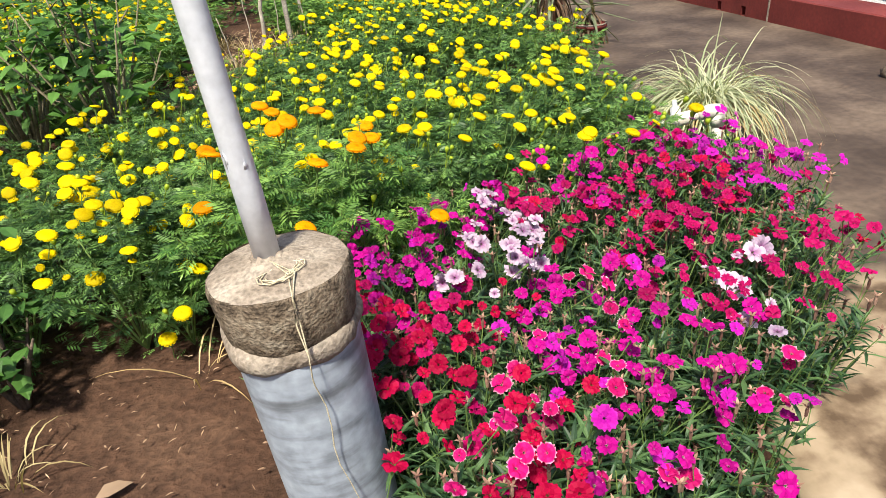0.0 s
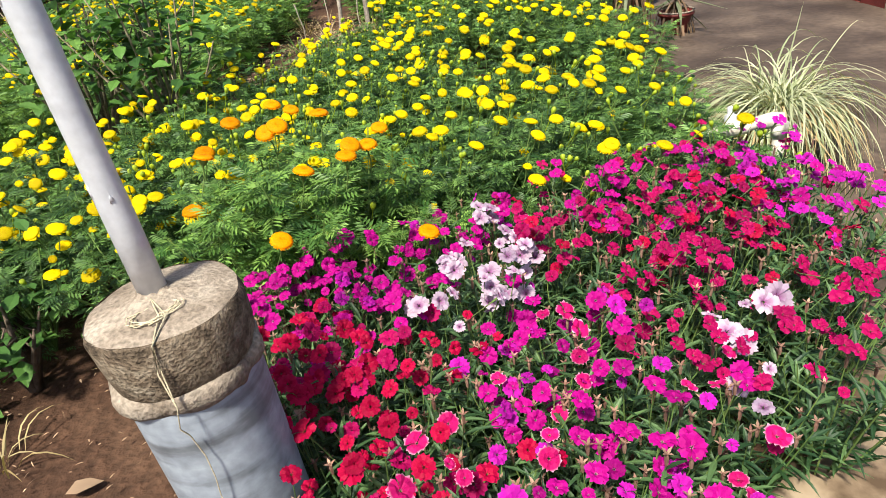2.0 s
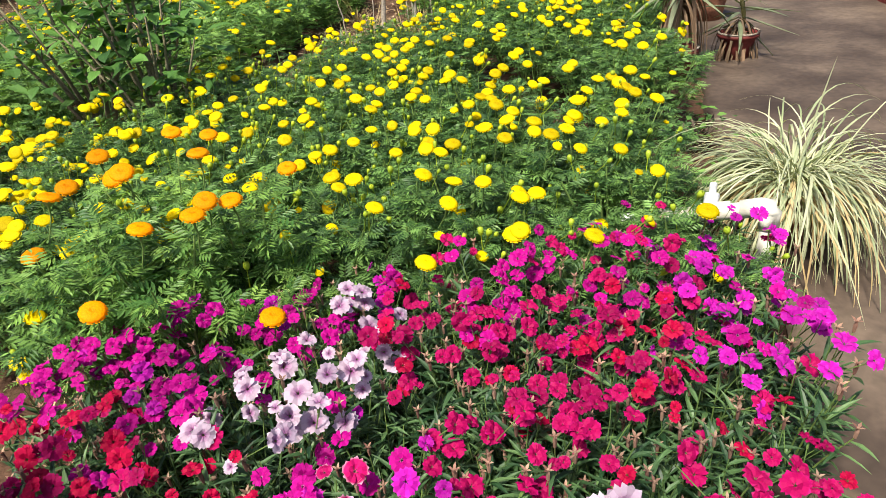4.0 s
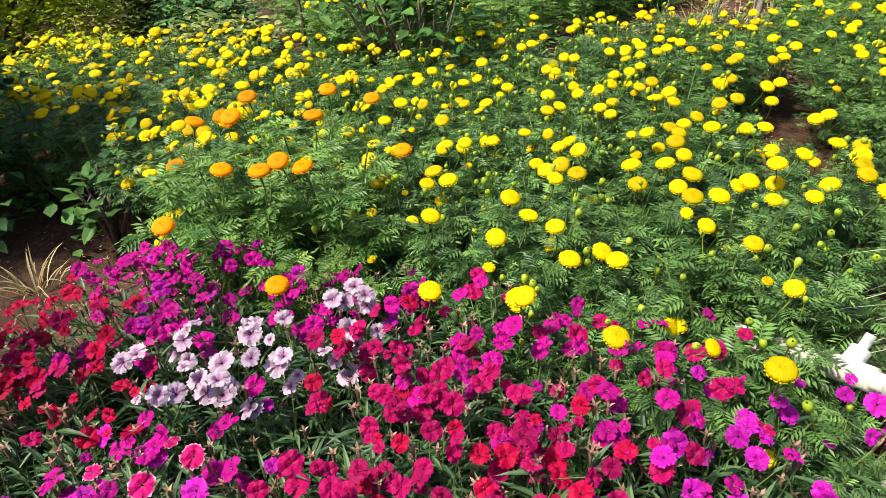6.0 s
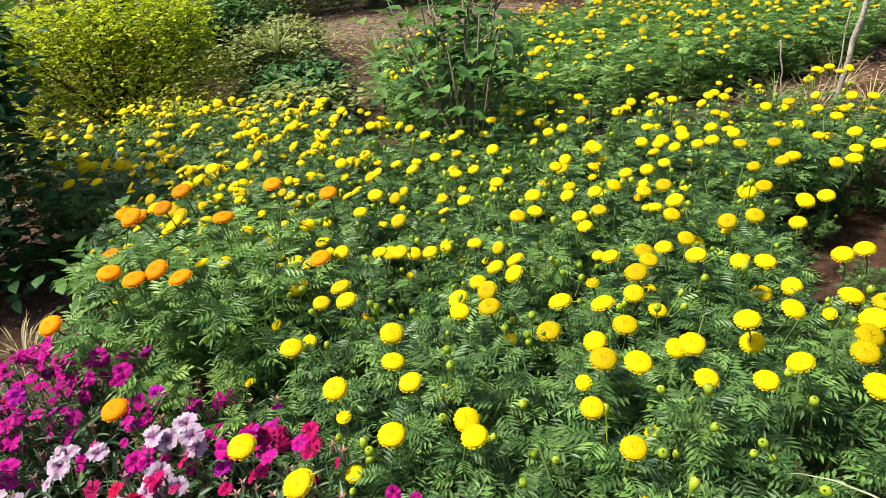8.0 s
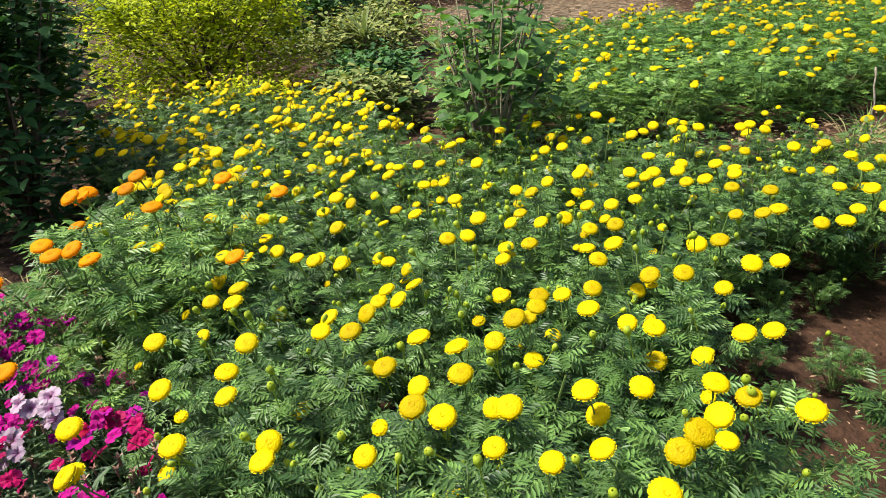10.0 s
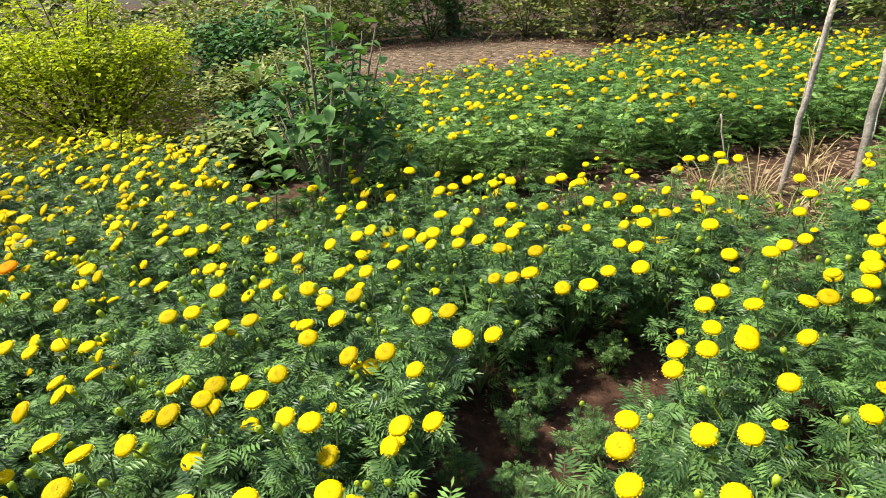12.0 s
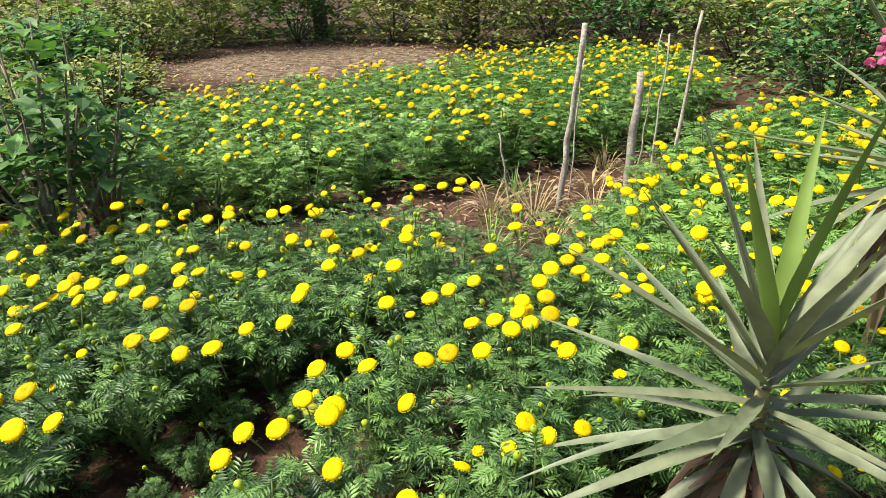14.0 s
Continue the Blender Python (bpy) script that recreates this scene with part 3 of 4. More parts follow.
def marigold(x, y, scale, leaves, blooms, count, buds, label, group, half=0.26, extra=(), keys=()):
    plant = thing("marigold_plant", label, "marigold", pose(x, y, 0, 0, 0, rng.uniform(0, 360)), group)
    part("foliage", rng.choice(leaves), plant, Matrix.Scale(scale, 4))
    back = plant.matrix_basis.inverted()
    turn = back.to_3x3().to_4x4()
    for i in range(count + buds):
        w, d = rng.uniform(0, 6.283), 0.19 * scale * math.sqrt(rng.random())
        z = scale * 0.46 * (1 - 0.4 * (d / (0.2 * scale)) ** 2) + rng.uniform(0.0, 0.055)
        size = rng.choice((0.6, 0.7, 0.8, 0.88, 0.95))
        m = Matrix.Translation((d * math.cos(w), d * math.sin(w), z)) @ turn @ pose(0, 0, 0, rng.gauss(18, 14), rng.gauss(14, 14), 0) @ Matrix.Scale(size, 4)
        if i < count:
            bloom(rng.choice(BLOOM_HALF if rng.random() < half else blooms), plant, m)
        else:
            part("bud", BUD_MESH, plant, m)
    for bx, by in keys:
        tilt = pose(0, 0, 0, rng.gauss(18, 9), rng.gauss(14, 9), 0)
        bloom(rng.choice(BLOOM), plant, back @ (Matrix.Translation((bx, by, 0.48)) @ tilt @ Matrix.Scale(rng.uniform(0.8, 1.02), 4)))
    for bx, by, bz, mesh in extra:
        bloom(mesh, plant, back @ pose(bx, by, bz, rng.gauss(14, 9), rng.gauss(12, 9), 0))


MAIN_BED = [(-0.55, 2.0), (-0.1, 1.98), (0.2, 2.05), (0.62, 2.08), (1.0, 2.2), (1.22, 2.32), (1.2, 2.9), (1.02, 3.1), (0.75, 3.16), (0.45, 3.3), (0.33, 3.6), (0.28, 3.9), (0.25, 4.2), (0.4, 4.5), (0.3, 4.9), (-0.2, 5.0), (-0.58, 4.3), (-0.92, 3.8), (-1.2, 3.25), (-0.95, 2.3)]
FAR_SIDE_BED = [(1.35, 3.55), (1.36, 4.2), (1.5, 5.2), (1.8, 7.0), (1.8, 9.2), (0.0, 9.2), (-0.5, 8.0), (-0.3, 7.0), (-0.02, 6.3), (0.2, 5.7), (0.5, 5.0), (0.55, 4.6), (0.72, 4.15), (0.88, 3.8), (1.05, 3.52)]
LEFT_BED = [(-0.62, 1.92), (-0.95, 2.3), (-0.85, 2.9), (-1.3, 3.1), (-2.0, 3.2), (-2.8, 2.75), (-3.0, 2.3), (-2.9, 1.9), (-2.2, 1.7), (-1.5, 1.75), (-1.0, 1.85)]
REAR_BED = [(-2.2, 3.85), (-1.65, 4.4), (-1.48, 5.1), (-1.42, 5.9), (-1.15, 6.6), (-1.15, 7.6), (-1.4, 8.8), (-2.6, 10.4), (-4.2, 10.8), (-4.8, 9.0), (-4.6, 7.4), (-4.5, 5.8), (-4.0, 4.7), (-3.2, 4.2)]

# the blossoms that stand out, where they stand over each bed
FRONT_BLOOMS = [(0.92, 2.55), (0.99, 2.62), (0.95, 2.32), (0.84, 2.62), (0.81, 2.5), (0.76, 2.46), (0.71, 2.49), (0.62, 2.45), (0.71, 2.58), (0.62, 2.61), (0.55, 2.55), (0.67, 2.04), (0.67, 1.87),
                (0.57, 2.14), (0.49, 2.15), (0.49, 2.02), (0.38, 2.39), (0.43, 2.36), (0.46, 2.42), (0.4, 2.2), (0.32, 2.55), (0.38, 2.56), (0.13, 2.48), (-0.12, 2.53), (0.2, 2.19), (0.13, 2.21),
                (0.03, 2.38), (0.07, 2.42), (0.17, 2.14), (0.3, 2.01), (-0.37, 2.59), (-0.29, 2.62)]
MIDDLE_BLOOMS = [(1.0, 2.71), (1.06, 2.82), (1.04, 2.88), (0.95, 3.0), (1.02, 2.94), (1.08, 3.09), (1.12, 2.74), (0.86, 2.77), (0.9, 2.87), (0.58, 2.77), (0.48, 2.79), (0.56, 2.84), (0.52, 2.87),
                 (0.54, 2.92), (0.55, 3.0), (0.62, 2.94), (0.71, 2.98), (0.59, 3.24), (0.56, 3.16), (0.85, 3.17), (0.43, 3.1), (0.37, 3.19), (0.26, 2.99), (0.12, 2.8), (0.27, 3.27), (0.16, 3.17),
                 (0.15, 3.09), (0.06, 3.07), (0.11, 3.01), (-0.15, 2.94), (-0.32, 2.97), (-0.52, 3.04), (-0.56, 2.88), (-0.5, 2.82), (0.11, 3.28), (0.87, 3.23), (0.75, 3.02), (0.69, 3.27), (0.64, 2.69),
                 (0.26, 3.19), (0.36, 3.11), (0.13, 2.86), (-0.33, 2.9), (0.03, 2.94), (0.25, 2.92), (0.31, 2.88), (-0.55, 2.96), (-0.6, 2.81), (-0.55, 2.67), (-0.79, 2.67), (-1.09, 3.12), (-1.18, 3.06),
                 (-0.72, 3.17), (-0.85, 3.11), (-1.12, 2.71)]
BACK_BLOOMS = [(0.48, 3.38), (0.54, 3.77), (0.41, 3.75), (0.14, 3.44), (0.06, 3.6), (-0.0, 3.73), (0.04, 3.51), (-0.07, 3.58), (-0.18, 3.75), (0.01, 3.89), (0.12, 3.87), (-0.15, 3.42), (-0.45, 3.54),
               (0.42, 4.44), (0.29, 4.28), (0.55, 4.03), (0.43, 4.12), (0.26, 4.4), (0.01, 4.27), (0.41, 3.69), (0.11, 3.75), (-0.03, 3.65), (0.29, 3.85), (-0.47, 3.67), (-0.8, 3.44), (-0.5, 4.03),
               (-0.45, 3.94), (-0.3, 4.37), (-0.1, 4.81), (-0.16, 5.12), (-0.07, 5.13), (0.4, 4.95), (0.57, 4.97), (0.14, 3.35), (0.49, 3.45), (0.56, 3.84), (0.52, 3.94), (0.21, 3.77), (0.1, 3.68),
               (-0.01, 3.6), (-0.05, 3.79), (0.18, 4.35), (0.04, 4.39), (0.5, 4.76), (0.55, 5.39), (0.48, 5.55), (0.26, 5.08), (-0.16, 5.02), (-0.07, 5.04), (-0.29, 4.31), (-0.38, 4.17), (-0.39, 4.09),
               (-0.44, 3.87), (-0.45, 3.46)]
FAR_BLOOMS = [(0.63, 3.42), (0.65, 3.49), (0.97, 3.96), (1.12, 3.9), (1.19, 3.71), (1.15, 3.64), (1.05, 3.55), (0.97, 3.74), (0.92, 3.8), (0.95, 3.86), (0.86, 4.11), (0.77, 4.1), (0.8, 4.01),
              (1.18, 3.44), (1.28, 3.57), (1.1, 3.49), (1.35, 3.97), (1.23, 4.27), (0.97, 4.36), (0.93, 4.29), (0.85, 4.42), (0.94, 4.54), (0.84, 4.6), (0.86, 4.67), (0.78, 4.72), (0.66, 4.57),
              (0.67, 4.41), (0.62, 4.3), (0.68, 4.97), (0.78, 4.98), (0.66, 4.48), (0.89, 3.94), (0.92, 4.23), (1.09, 4.52), (0.94, 4.61), (0.88, 4.55), (0.72, 4.89), (0.69, 5.06), (1.0, 4.92),
              (1.15, 4.88)]


def grow(spots, keys, counts, **how):
    """Plants on their spots; each standing-out blossom goes to the plant nearest to it, the rest bloom at random."""
    own = {p: [] for p in spots}
    for k in keys:
        own[min(spots, key=lambda p: (p[0] - k[0]) ** 2 + (p[1] - k[1]) ** 2)].append(k)
    for p in spots:
        few = sum(1 for k in keys if (p[0] - k[0]) ** 2 + (p[1] - k[1]) ** 2 < 0.05)
        marigold(p[0], p[1], rng.uniform(0.95, 1.1), count=rng.choice(counts) if few == 0 else rng.choice((1, 2, 3)), keys=own[p], **how)


grow([p for p in scatter(MAIN_BED, 0.18, 3) if near_line(*p, [(1.08, 2.25), (1.35, 2.22)]) > 0.075], FRONT_BLOOMS + MIDDLE_BLOOMS + BACK_BLOOMS, (5, 6, 8, 9), leaves=LEAVES, blooms=BLOOM, buds=6,
     label="bushy yellow marigold plant with feathery green leaves, in bloom", group="marigolds in the main bed")
side = [p for p in scatter(FAR_SIDE_BED, 0.2, 4) if math.hypot(p[0] - 1.48, p[1] - 4.5) > 0.27 and math.hypot(p[0] - 1.42, p[1] - 5.35) > 0.15]
grow([p for p in side if p[1] < 5.2], FAR_BLOOMS, (4, 5, 6), leaves=LEAVES, blooms=BLOOM, buds=4, label="yellow marigold plant beside the concrete path", group="marigolds in the far bed")
grow([p for p in side if 5.2 <= p[1] < 6.4], [], (6, 7, 9), leaves=LEAVES_FAR, blooms=BLOOM_FAR, buds=0, label="yellow marigold plant beside the concrete path", group="marigolds in the far bed")
grow(scatter(LEFT_BED, 0.23, 5), [], (8, 10, 12), leaves=LEAVES, blooms=BLOOM_FAR, buds=2, label="yellow marigold plant in a crowded bed", group="marigolds in the left bed")


def mass(name, label, spots, counts):
    """Far marigolds, too small to tell apart, as one sheet of plants."""
    b = Build()

    def add(mesh, m, mats):
        k = len(b.v)
        b.v += [tuple(m @ v.co) for v in mesh.vertices]
        for p in mesh.polygons:
            b.f.append(tuple(k + q for q in p.vertices))
            b.m.append(mats[p.material_index])

    for x, y in spots:
        size = rng.uniform(0.9, 1.12)
        base = pose(x, y, 0, 0, 0, rng.uniform(0, 360))
        add(rng.choice(LEAVES_FAR), base @ Matrix.Scale(size, 4), (0, 1))
        for i in range(rng.choice(counts)):
            w, d = rng.uniform(0, 6.283), 0.19 * size * math.sqrt(rng.random())
            z = size * 0.46 * (1 - 0.4 * (d / (0.2 * size)) ** 2) + rng.uniform(0.0, 0.055)
            m = Matrix.Translation((x + d * math.cos(w), y + d * math.sin(w), z)) @ pose(0, 0, 0, rng.gauss(18, 14), rng.gauss(14, 14), 0)
            add(rng.choice(BLOOM_FAR), m @ Matrix.Scale(rng.uniform(0.65, 1.1), 4), (2, 1))
    tagged(new(name, b.mesh(name, [MARI_LEAF_PALE, STEM, YELLOW], False)), label, "marigolds", kind="stuff")


rear = scatter(REAR_BED, 0.27, 6)
near_rear = [p for p in rear if p[1] < 6.0 and p[0] > -2.9]
grow(near_rear, [], (2, 4, 5, 7), leaves=LEAVES_FAR, blooms=BLOOM_FAR, buds=0, label="yellow marigold plant in the rear bed", group="marigolds in the rear bed")
mass("marigold_mass", "dense far sweep of yellow marigolds in bloom", [p for p in rear if p not in near_rear] + [p for p in side if p[1] >= 6.4], (1, 3, 4, 6, 8))

for x, y in [(0.9, 3.25), (0.55, 3.62), (0.7, 3.75), (1.15, 3.2), (0.3, 4.3), (0.15, 3.62), (0.45, 3.75), (0.32, 3.9), (0.38, 4.08), (0.6, 3.4), (0.75, 3.5)]:
    marigold(x, y, rng.uniform(0.3, 0.45), LEAVES, BLOOM, 0, 1, "young marigold seedling on bare soil", "marigold seedlings")
marigold(-0.68, 1.88, 0.62, LEAVES, BLOOM, 1, 2, "small yellow marigold leaning over bare soil", "marigolds in the left bed", extra=[(-0.72, 1.79, 0.1, BLOOM[0]), (-0.63, 1.72, 0.22, BLOOM[1]), (-0.56, 1.76, 0.33, BLOOM[2])])

for x, y, size, spots in [(0.8, 2.02, 0.85, [(0.844, 1.924, 0.43), (0.656, 1.872, 0.47)]), (0.97, 2.03, 0.95, []), (1.09, 2.05, 0.9, [(1.11, 1.99, 0.45)]), (1.19, 2.06, 0.78, []), (0.52, 1.98, 0.8, [(0.45, 1.836, 0.42)])]:
    marigold(x, y, size, LEAVES, BLOOM, 1, 4, "low marigold plant between dianthus and water pipe", "marigolds in the main bed", extra=[(a, b, c, BLOOM[1]) for a, b, c in spots])

O1, O2 = BLOOM_ORANGE
ORANGES = {(-0.22, 1.8): [(-0.17, 1.75, 0.58), (-0.06, 1.79, 0.59), (-0.23, 1.84, 0.68), (-0.27, 1.86, 0.66), (-0.23, 1.59, 0.47)],
           (-0.1, 2.02): [(-0.01, 1.88, 0.58), (-0.15, 2.04, 0.64), (0.0, 2.22, 0.51), (-0.05, 1.84, 0.6)],
           (-0.4, 2.15): [(-0.33, 2.24, 0.63), (-0.31, 2.4, 0.56), (-0.4, 2.0, 0.66), (-0.48, 1.95, 0.6)],
           (0.1, 1.83): [(0.13, 1.66, 0.4)],
           (-0.42, 1.84): [(-0.5, 1.78, 0.5), (-0.45, 1.85, 0.62)]}
for (x, y), spots in ORANGES.items():
    marigold(x, y, 0.8 if x > 0 else 1.16, LEAVES_PALE, BLOOM, 0, 2, "orange marigold plant with pale green feathery leaves", "orange marigolds", 0.2,
             [(a, b, c, rng.choice((O1, O2))) for a, b, c in spots])


# ---------------------------------------------------------------- dianthus
def dianthus_mesh(name, seed, mat, radius=0.021):
    r = random.Random(seed)
    b = Build()
    for k in range(5):
        w0 = 6.283 * k / 5 + r.uniform(-0.08, 0.08)
        lift = r.uniform(-0.2, 0.3)
        rim = []
        for i in range(7):
            w = w0 + (i - 3) * 0.232
            rr = radius * (0.93 + (0.1 if i % 2 else -0.02) + r.uniform(-0.04, 0.04)) * (1 if 0 < i < 6 else 0.86)
            rim.append(Vector((rr * math.cos(w), rr * math.sin(w), (lift + 0.12) * radius + radius * 0.11 * math.sin(i * 2 + k))))
        a = Vector((math.cos(w0), math.sin(w0), 0)) * radius * 0.06
        mids = [p * 0.55 + Vector((0, 0, 0.1 * radius)) for p in rim[::2]]
        b.face([a - Vector((0, 0, 0.1 * radius)), mids[0], mids[1]], 0)
        b.face([a - Vector((0, 0, 0.1 * radius)), mids[1], mids[2]], 0)
        b.face([a - Vector((0, 0, 0.1 * radius)), mids[2], mids[3]], 0)
        for i in range(3):
            b.face([mids[i], rim[2 * i], rim[2 * i + 1], rim[2 * i + 2], mids[i + 1]], 0)
    b.tube([Vector((0.006, 0, -0.12)), Vector((0.003, 0, -0.06)), Vector((0, 0, -0.022)), Vector((0, 0, -0.02)), Vector((0, 0, -0.001))],
           [0.0011, 0.0011, 0.0013, 0.0028, 0.0034], 5, 1, False)
    return b.mesh(name, [mat, STEM], False)


def dianthus_foliage(seed):
    r = random.Random(seed)
    b = Build()
    for s in range(26):
        w, d = r.uniform(0, 6.283), 0.13 * math.sqrt(r.random())
        top = Vector((d * math.cos(w), d * math.sin(w), r.uniform(0.2, 0.34)))
        foot = Vector((top.x * 0.35, top.y * 0.35, 0))
        b.tube([foot, foot.lerp(top, 0.6) + Vector((0, 0, 0.01)), top], [0.002, 0.0016, 0.0011], 3, 1, False)
        for i in range(13):
            u = r.uniform(0.15, 0.98)
            p = foot.lerp(top, u)
            a = r.uniform(0, 6.283)
            way = Vector((math.cos(a), math.sin(a), r.uniform(0.15, 1.1))).normalized()
            b.blade(p, way, Vector((0.01, 0.02, 1)), r.uniform(0.035, 0.075), r.uniform(0.006, 0.011), r.uniform(0.2, 0.9), 0, 3, 0.3, 0.3)
        if s % 2:
            b.tube([top, top + Vector((0, 0, 0.014)), top + Vector((0, 0, 0.024))], [0.0025, 0.0036, 0.002], 5, 2)
            for i in range(4):
                a = i * 1.57 + s
                b.blade(top + Vector((0, 0, 0.02)), Vector((math.cos(a), math.sin(a), 1.0)).normalized(), Vector((0.01, 0.02, 1)), 0.014, 0.006, 0.6, 2, 2, 0.2, 0.3)
    return b.mesh("foliage", [DI_LEAF, STEM, SEED], False)


DI_MESH = {k: [dianthus_mesh("flower", 40 + i, m) for i in range(2)] for k, m in DI.items()}
DI_LEAVES = [dianthus_foliage(60 + i) for i in range(4)]
DI_BED = [(-0.3, 1.2), (-0.3, 1.6), (0.0, 1.75), (0.25, 1.92), (0.65, 1.98), (1.05, 2.08), (1.25, 2.0), (1.2, 1.6), (1.08, 1.3), (0.98, 1.15), (0.78, 1.05), (0.5, 0.8), (0.35, 0.5), (-0.05, 0.72), (-0.1, 1.1)]


DI_ZONES = [
    ({"magenta": 9, "purple": 1}, "magenta dianthus clump with narrow green leaves", [(-0.16, 1.64), (0.0, 1.5), (-0.01, 1.36), (0.06, 1.68), (-0.23, 1.48), (0.24, 1.9), (0.08, 1.58), (0.09, 1.44), (0.05, 1.26)]),
    ({"white": 1}, "white dianthus with purple eyes in a mixed flower bed", [(0.2, 1.47), (0.25, 1.55), (0.32, 1.6), (0.36, 1.5), (0.29, 1.45)]),
    ({"crimson": 9, "red": 2}, "crimson dianthus clump with dark green leaves", [(0.53, 1.65), (0.65, 1.55), (0.73, 1.64), (0.84, 1.57), (0.9, 1.44), (0.73, 1.32), (0.6, 1.44), (0.38, 1.74), (0.3, 1.81), (0.96, 1.27), (0.96, 1.19), (0.85, 1.28), (0.68, 1.22), (0.46, 1.56), (1.05, 1.4)]),
    ({"white": 3, "crimson": 5, "rimmed": 1}, "crimson dianthus with a few large white flowers", [(0.79, 1.18), (0.66, 1.1)]),
    ({"magenta": 5, "crimson": 3}, "pink dianthus on tall slender stems", [(0.7, 1.9), (0.82, 1.8), (0.74, 1.75), (0.65, 1.76), (0.96, 2.08), (0.81, 2.05)]),
    ({"purple": 7, "crimson": 2, "magenta": 1}, "violet dianthus clump at the path's edge", [(1.23, 1.93), (1.24, 1.77), (1.1, 1.66), (1.06, 1.8), (1.18, 1.62)]),
    ({"magenta": 6, "purple": 3, "rimmed": 1}, "violet-pink dianthus clump over narrow leaves", [(0.3, 1.25), (0.47, 1.29), (0.45, 1.2), (0.54, 1.14), (0.36, 1.06), (0.35, 0.9), (0.23, 1.05), (0.35, 0.7), (0.42, 0.68), (0.6, 0.98)]),
    ({"red": 7, "crimson": 3}, "deep red dianthus clump beside the grey pipe", [(-0.18, 1.23), (-0.04, 1.18), (0.08, 1.15), (-0.09, 1.09), (0.05, 1.02), (0.08, 0.87), (0.15, 0.84), (-0.02, 1.25), (0.13, 1.2)]),
    ({"rimmed": 7, "red": 4}, "red dianthus with white-rimmed petals", [(-0.06, 0.9), (-0.16, 0.88), (-0.02, 0.96), (0.14, 0.97), (0.1, 0.75), (0.14, 0.66)]),
]


def di_colour(x, y):
    """Which sorts grow where in the bed: those of the nearest clump."""
    best = min(DI_ZONES, key=lambda z: min((x - a) ** 2 + (y - b) ** 2 for a, b in z[2]))
    return best[0], best[1]


for x, y in scatter(DI_BED, 0.115, 9):
    if math.hypot(x + 0.246, y - 1.0) < 0.15:
        continue
    mixn, label = di_colour(x, y)
    plant = thing("dianthus_plant", label, "dianthus", pose(x, y, 0, 0, 0, rng.uniform(0, 360)), "dianthus in the bed")
    k = rng.uniform(0.92, 1.12)
    turn = plant.matrix_basis.inverted().to_3x3().to_4x4()
    part("foliage", rng.choice(DI_LEAVES), plant, Matrix.Scale(k, 4))
    sorts = [s for s, n in mixn.items() for _ in range(n)]
    for i in range(rng.randint(10, 13) + 3 * ("white dianthus" in label) + 3 * ("deep red" in label) + 4 * label.startswith("magenta") - 2 * label.startswith("violet-pink")):
        w, d = rng.uniform(0, 6.283), 0.125 * math.sqrt(rng.random())
        m = Matrix.Translation((d * math.cos(w), d * math.sin(w), k * (0.37 - 1.2 * d * d) + rng.uniform(-0.06, 0.035))) @ turn
        m = m @ pose(0, 0, 0, rng.gauss(20, 17), rng.gauss(12, 17), 0) @ pose(0, 0, 0, 0, 0, rng.uniform(0, 360))
        sort = rng.choice(sorts)
        size = rng.choice((0.5, 0.68, 0.78, 0.85, 0.92, 1.02)) * (1.3 if sort == "white" else 1.05)
        part("flower", rng.choice(DI_MESH[sort]), plant, m @ Matrix.Scale(size, 4))



def stray_dianthus(x, y, heads, sorts, label, scale):
    """A few flowers on long stems that lean out of the bed."""
    plant = thing("dianthus_plant", label, "dianthus", pose(x, y, 0.0), "dianthus in the bed")
    b = Build()
    r = random.Random(17)
    for hx, hy, hz in heads:
        top = Vector((hx - x, hy - y, hz - 0.012))
        b.tube([Vector((0, 0, 0.0)), Vector((top.x * 0.45, top.y * 0.45, top.z * 0.75)), top], [0.0022, 0.0018, 0.0013], 5, 1)
        for k in range(5):
            u, a = r.uniform(0.3, 0.9), r.uniform(0, 6.283)
            b.blade(Vector((top.x * u, top.y * u, top.z * (0.4 + 0.6 * u))), Vector((math.cos(a), math.sin(a), 0.6)).normalized(), Vector((0.01, 0.02, 1)), 0.05, 0.008, 0.7, 0, 3, 0.3, 0.3)
    part("foliage", b.mesh("foliage", [DI_LEAF, STEM], False), plant)
    for i, (hx, hy, hz) in enumerate(heads):
        m = Matrix.Translation((hx - x, hy - y, hz)) @ pose(0, 0, 0, r.gauss(22, 14), r.gauss(12, 14), 0) @ Matrix.Scale(scale * r.uniform(0.85, 1.1), 4)
        part("flower", DI_MESH[sorts[i % len(sorts)]][i % 2], plant, m)


stray_dianthus(0.93, 1.22, [(1.19 + 0.022 * (k % 3) - 0.02 * (k // 3), 1.27 + 0.03 * (k // 3) - 0.012 * (k % 3), 0.29 + 0.018 * ((k * 2) % 5) - 0.03) for k in range(8)], ("crimson", "red"),
               "crimson dianthus sprig leaning out over the path", 0.8)
stray_dianthus(0.76, 1.24, [(0.787, 1.216, 0.372), (0.825, 1.235, 0.365), (0.705, 1.19, 0.33), (0.73, 1.17, 0.315)], ("white",), "large pale pink-white dianthus among crimson ones", 1.45)


# ---------------------------------------------------------------- pots, grass, yucca
def pot_mesh(r, h, mat=None):
    return lathe([(r * 0.02, 0.004), (r * 0.68, 0.0), (r * 0.78, h * 0.4), (r * 0.92, h * 0.8), (r * 0.94, h * 0.84), (r * 1.06, h * 0.85), (r * 1.06, h), (r * 0.93, h), (r * 0.9, h * 0.9), (r * 0.01, h * 0.9)], 36, 0.01).mesh("pot", [mat or TERRACOTTA])


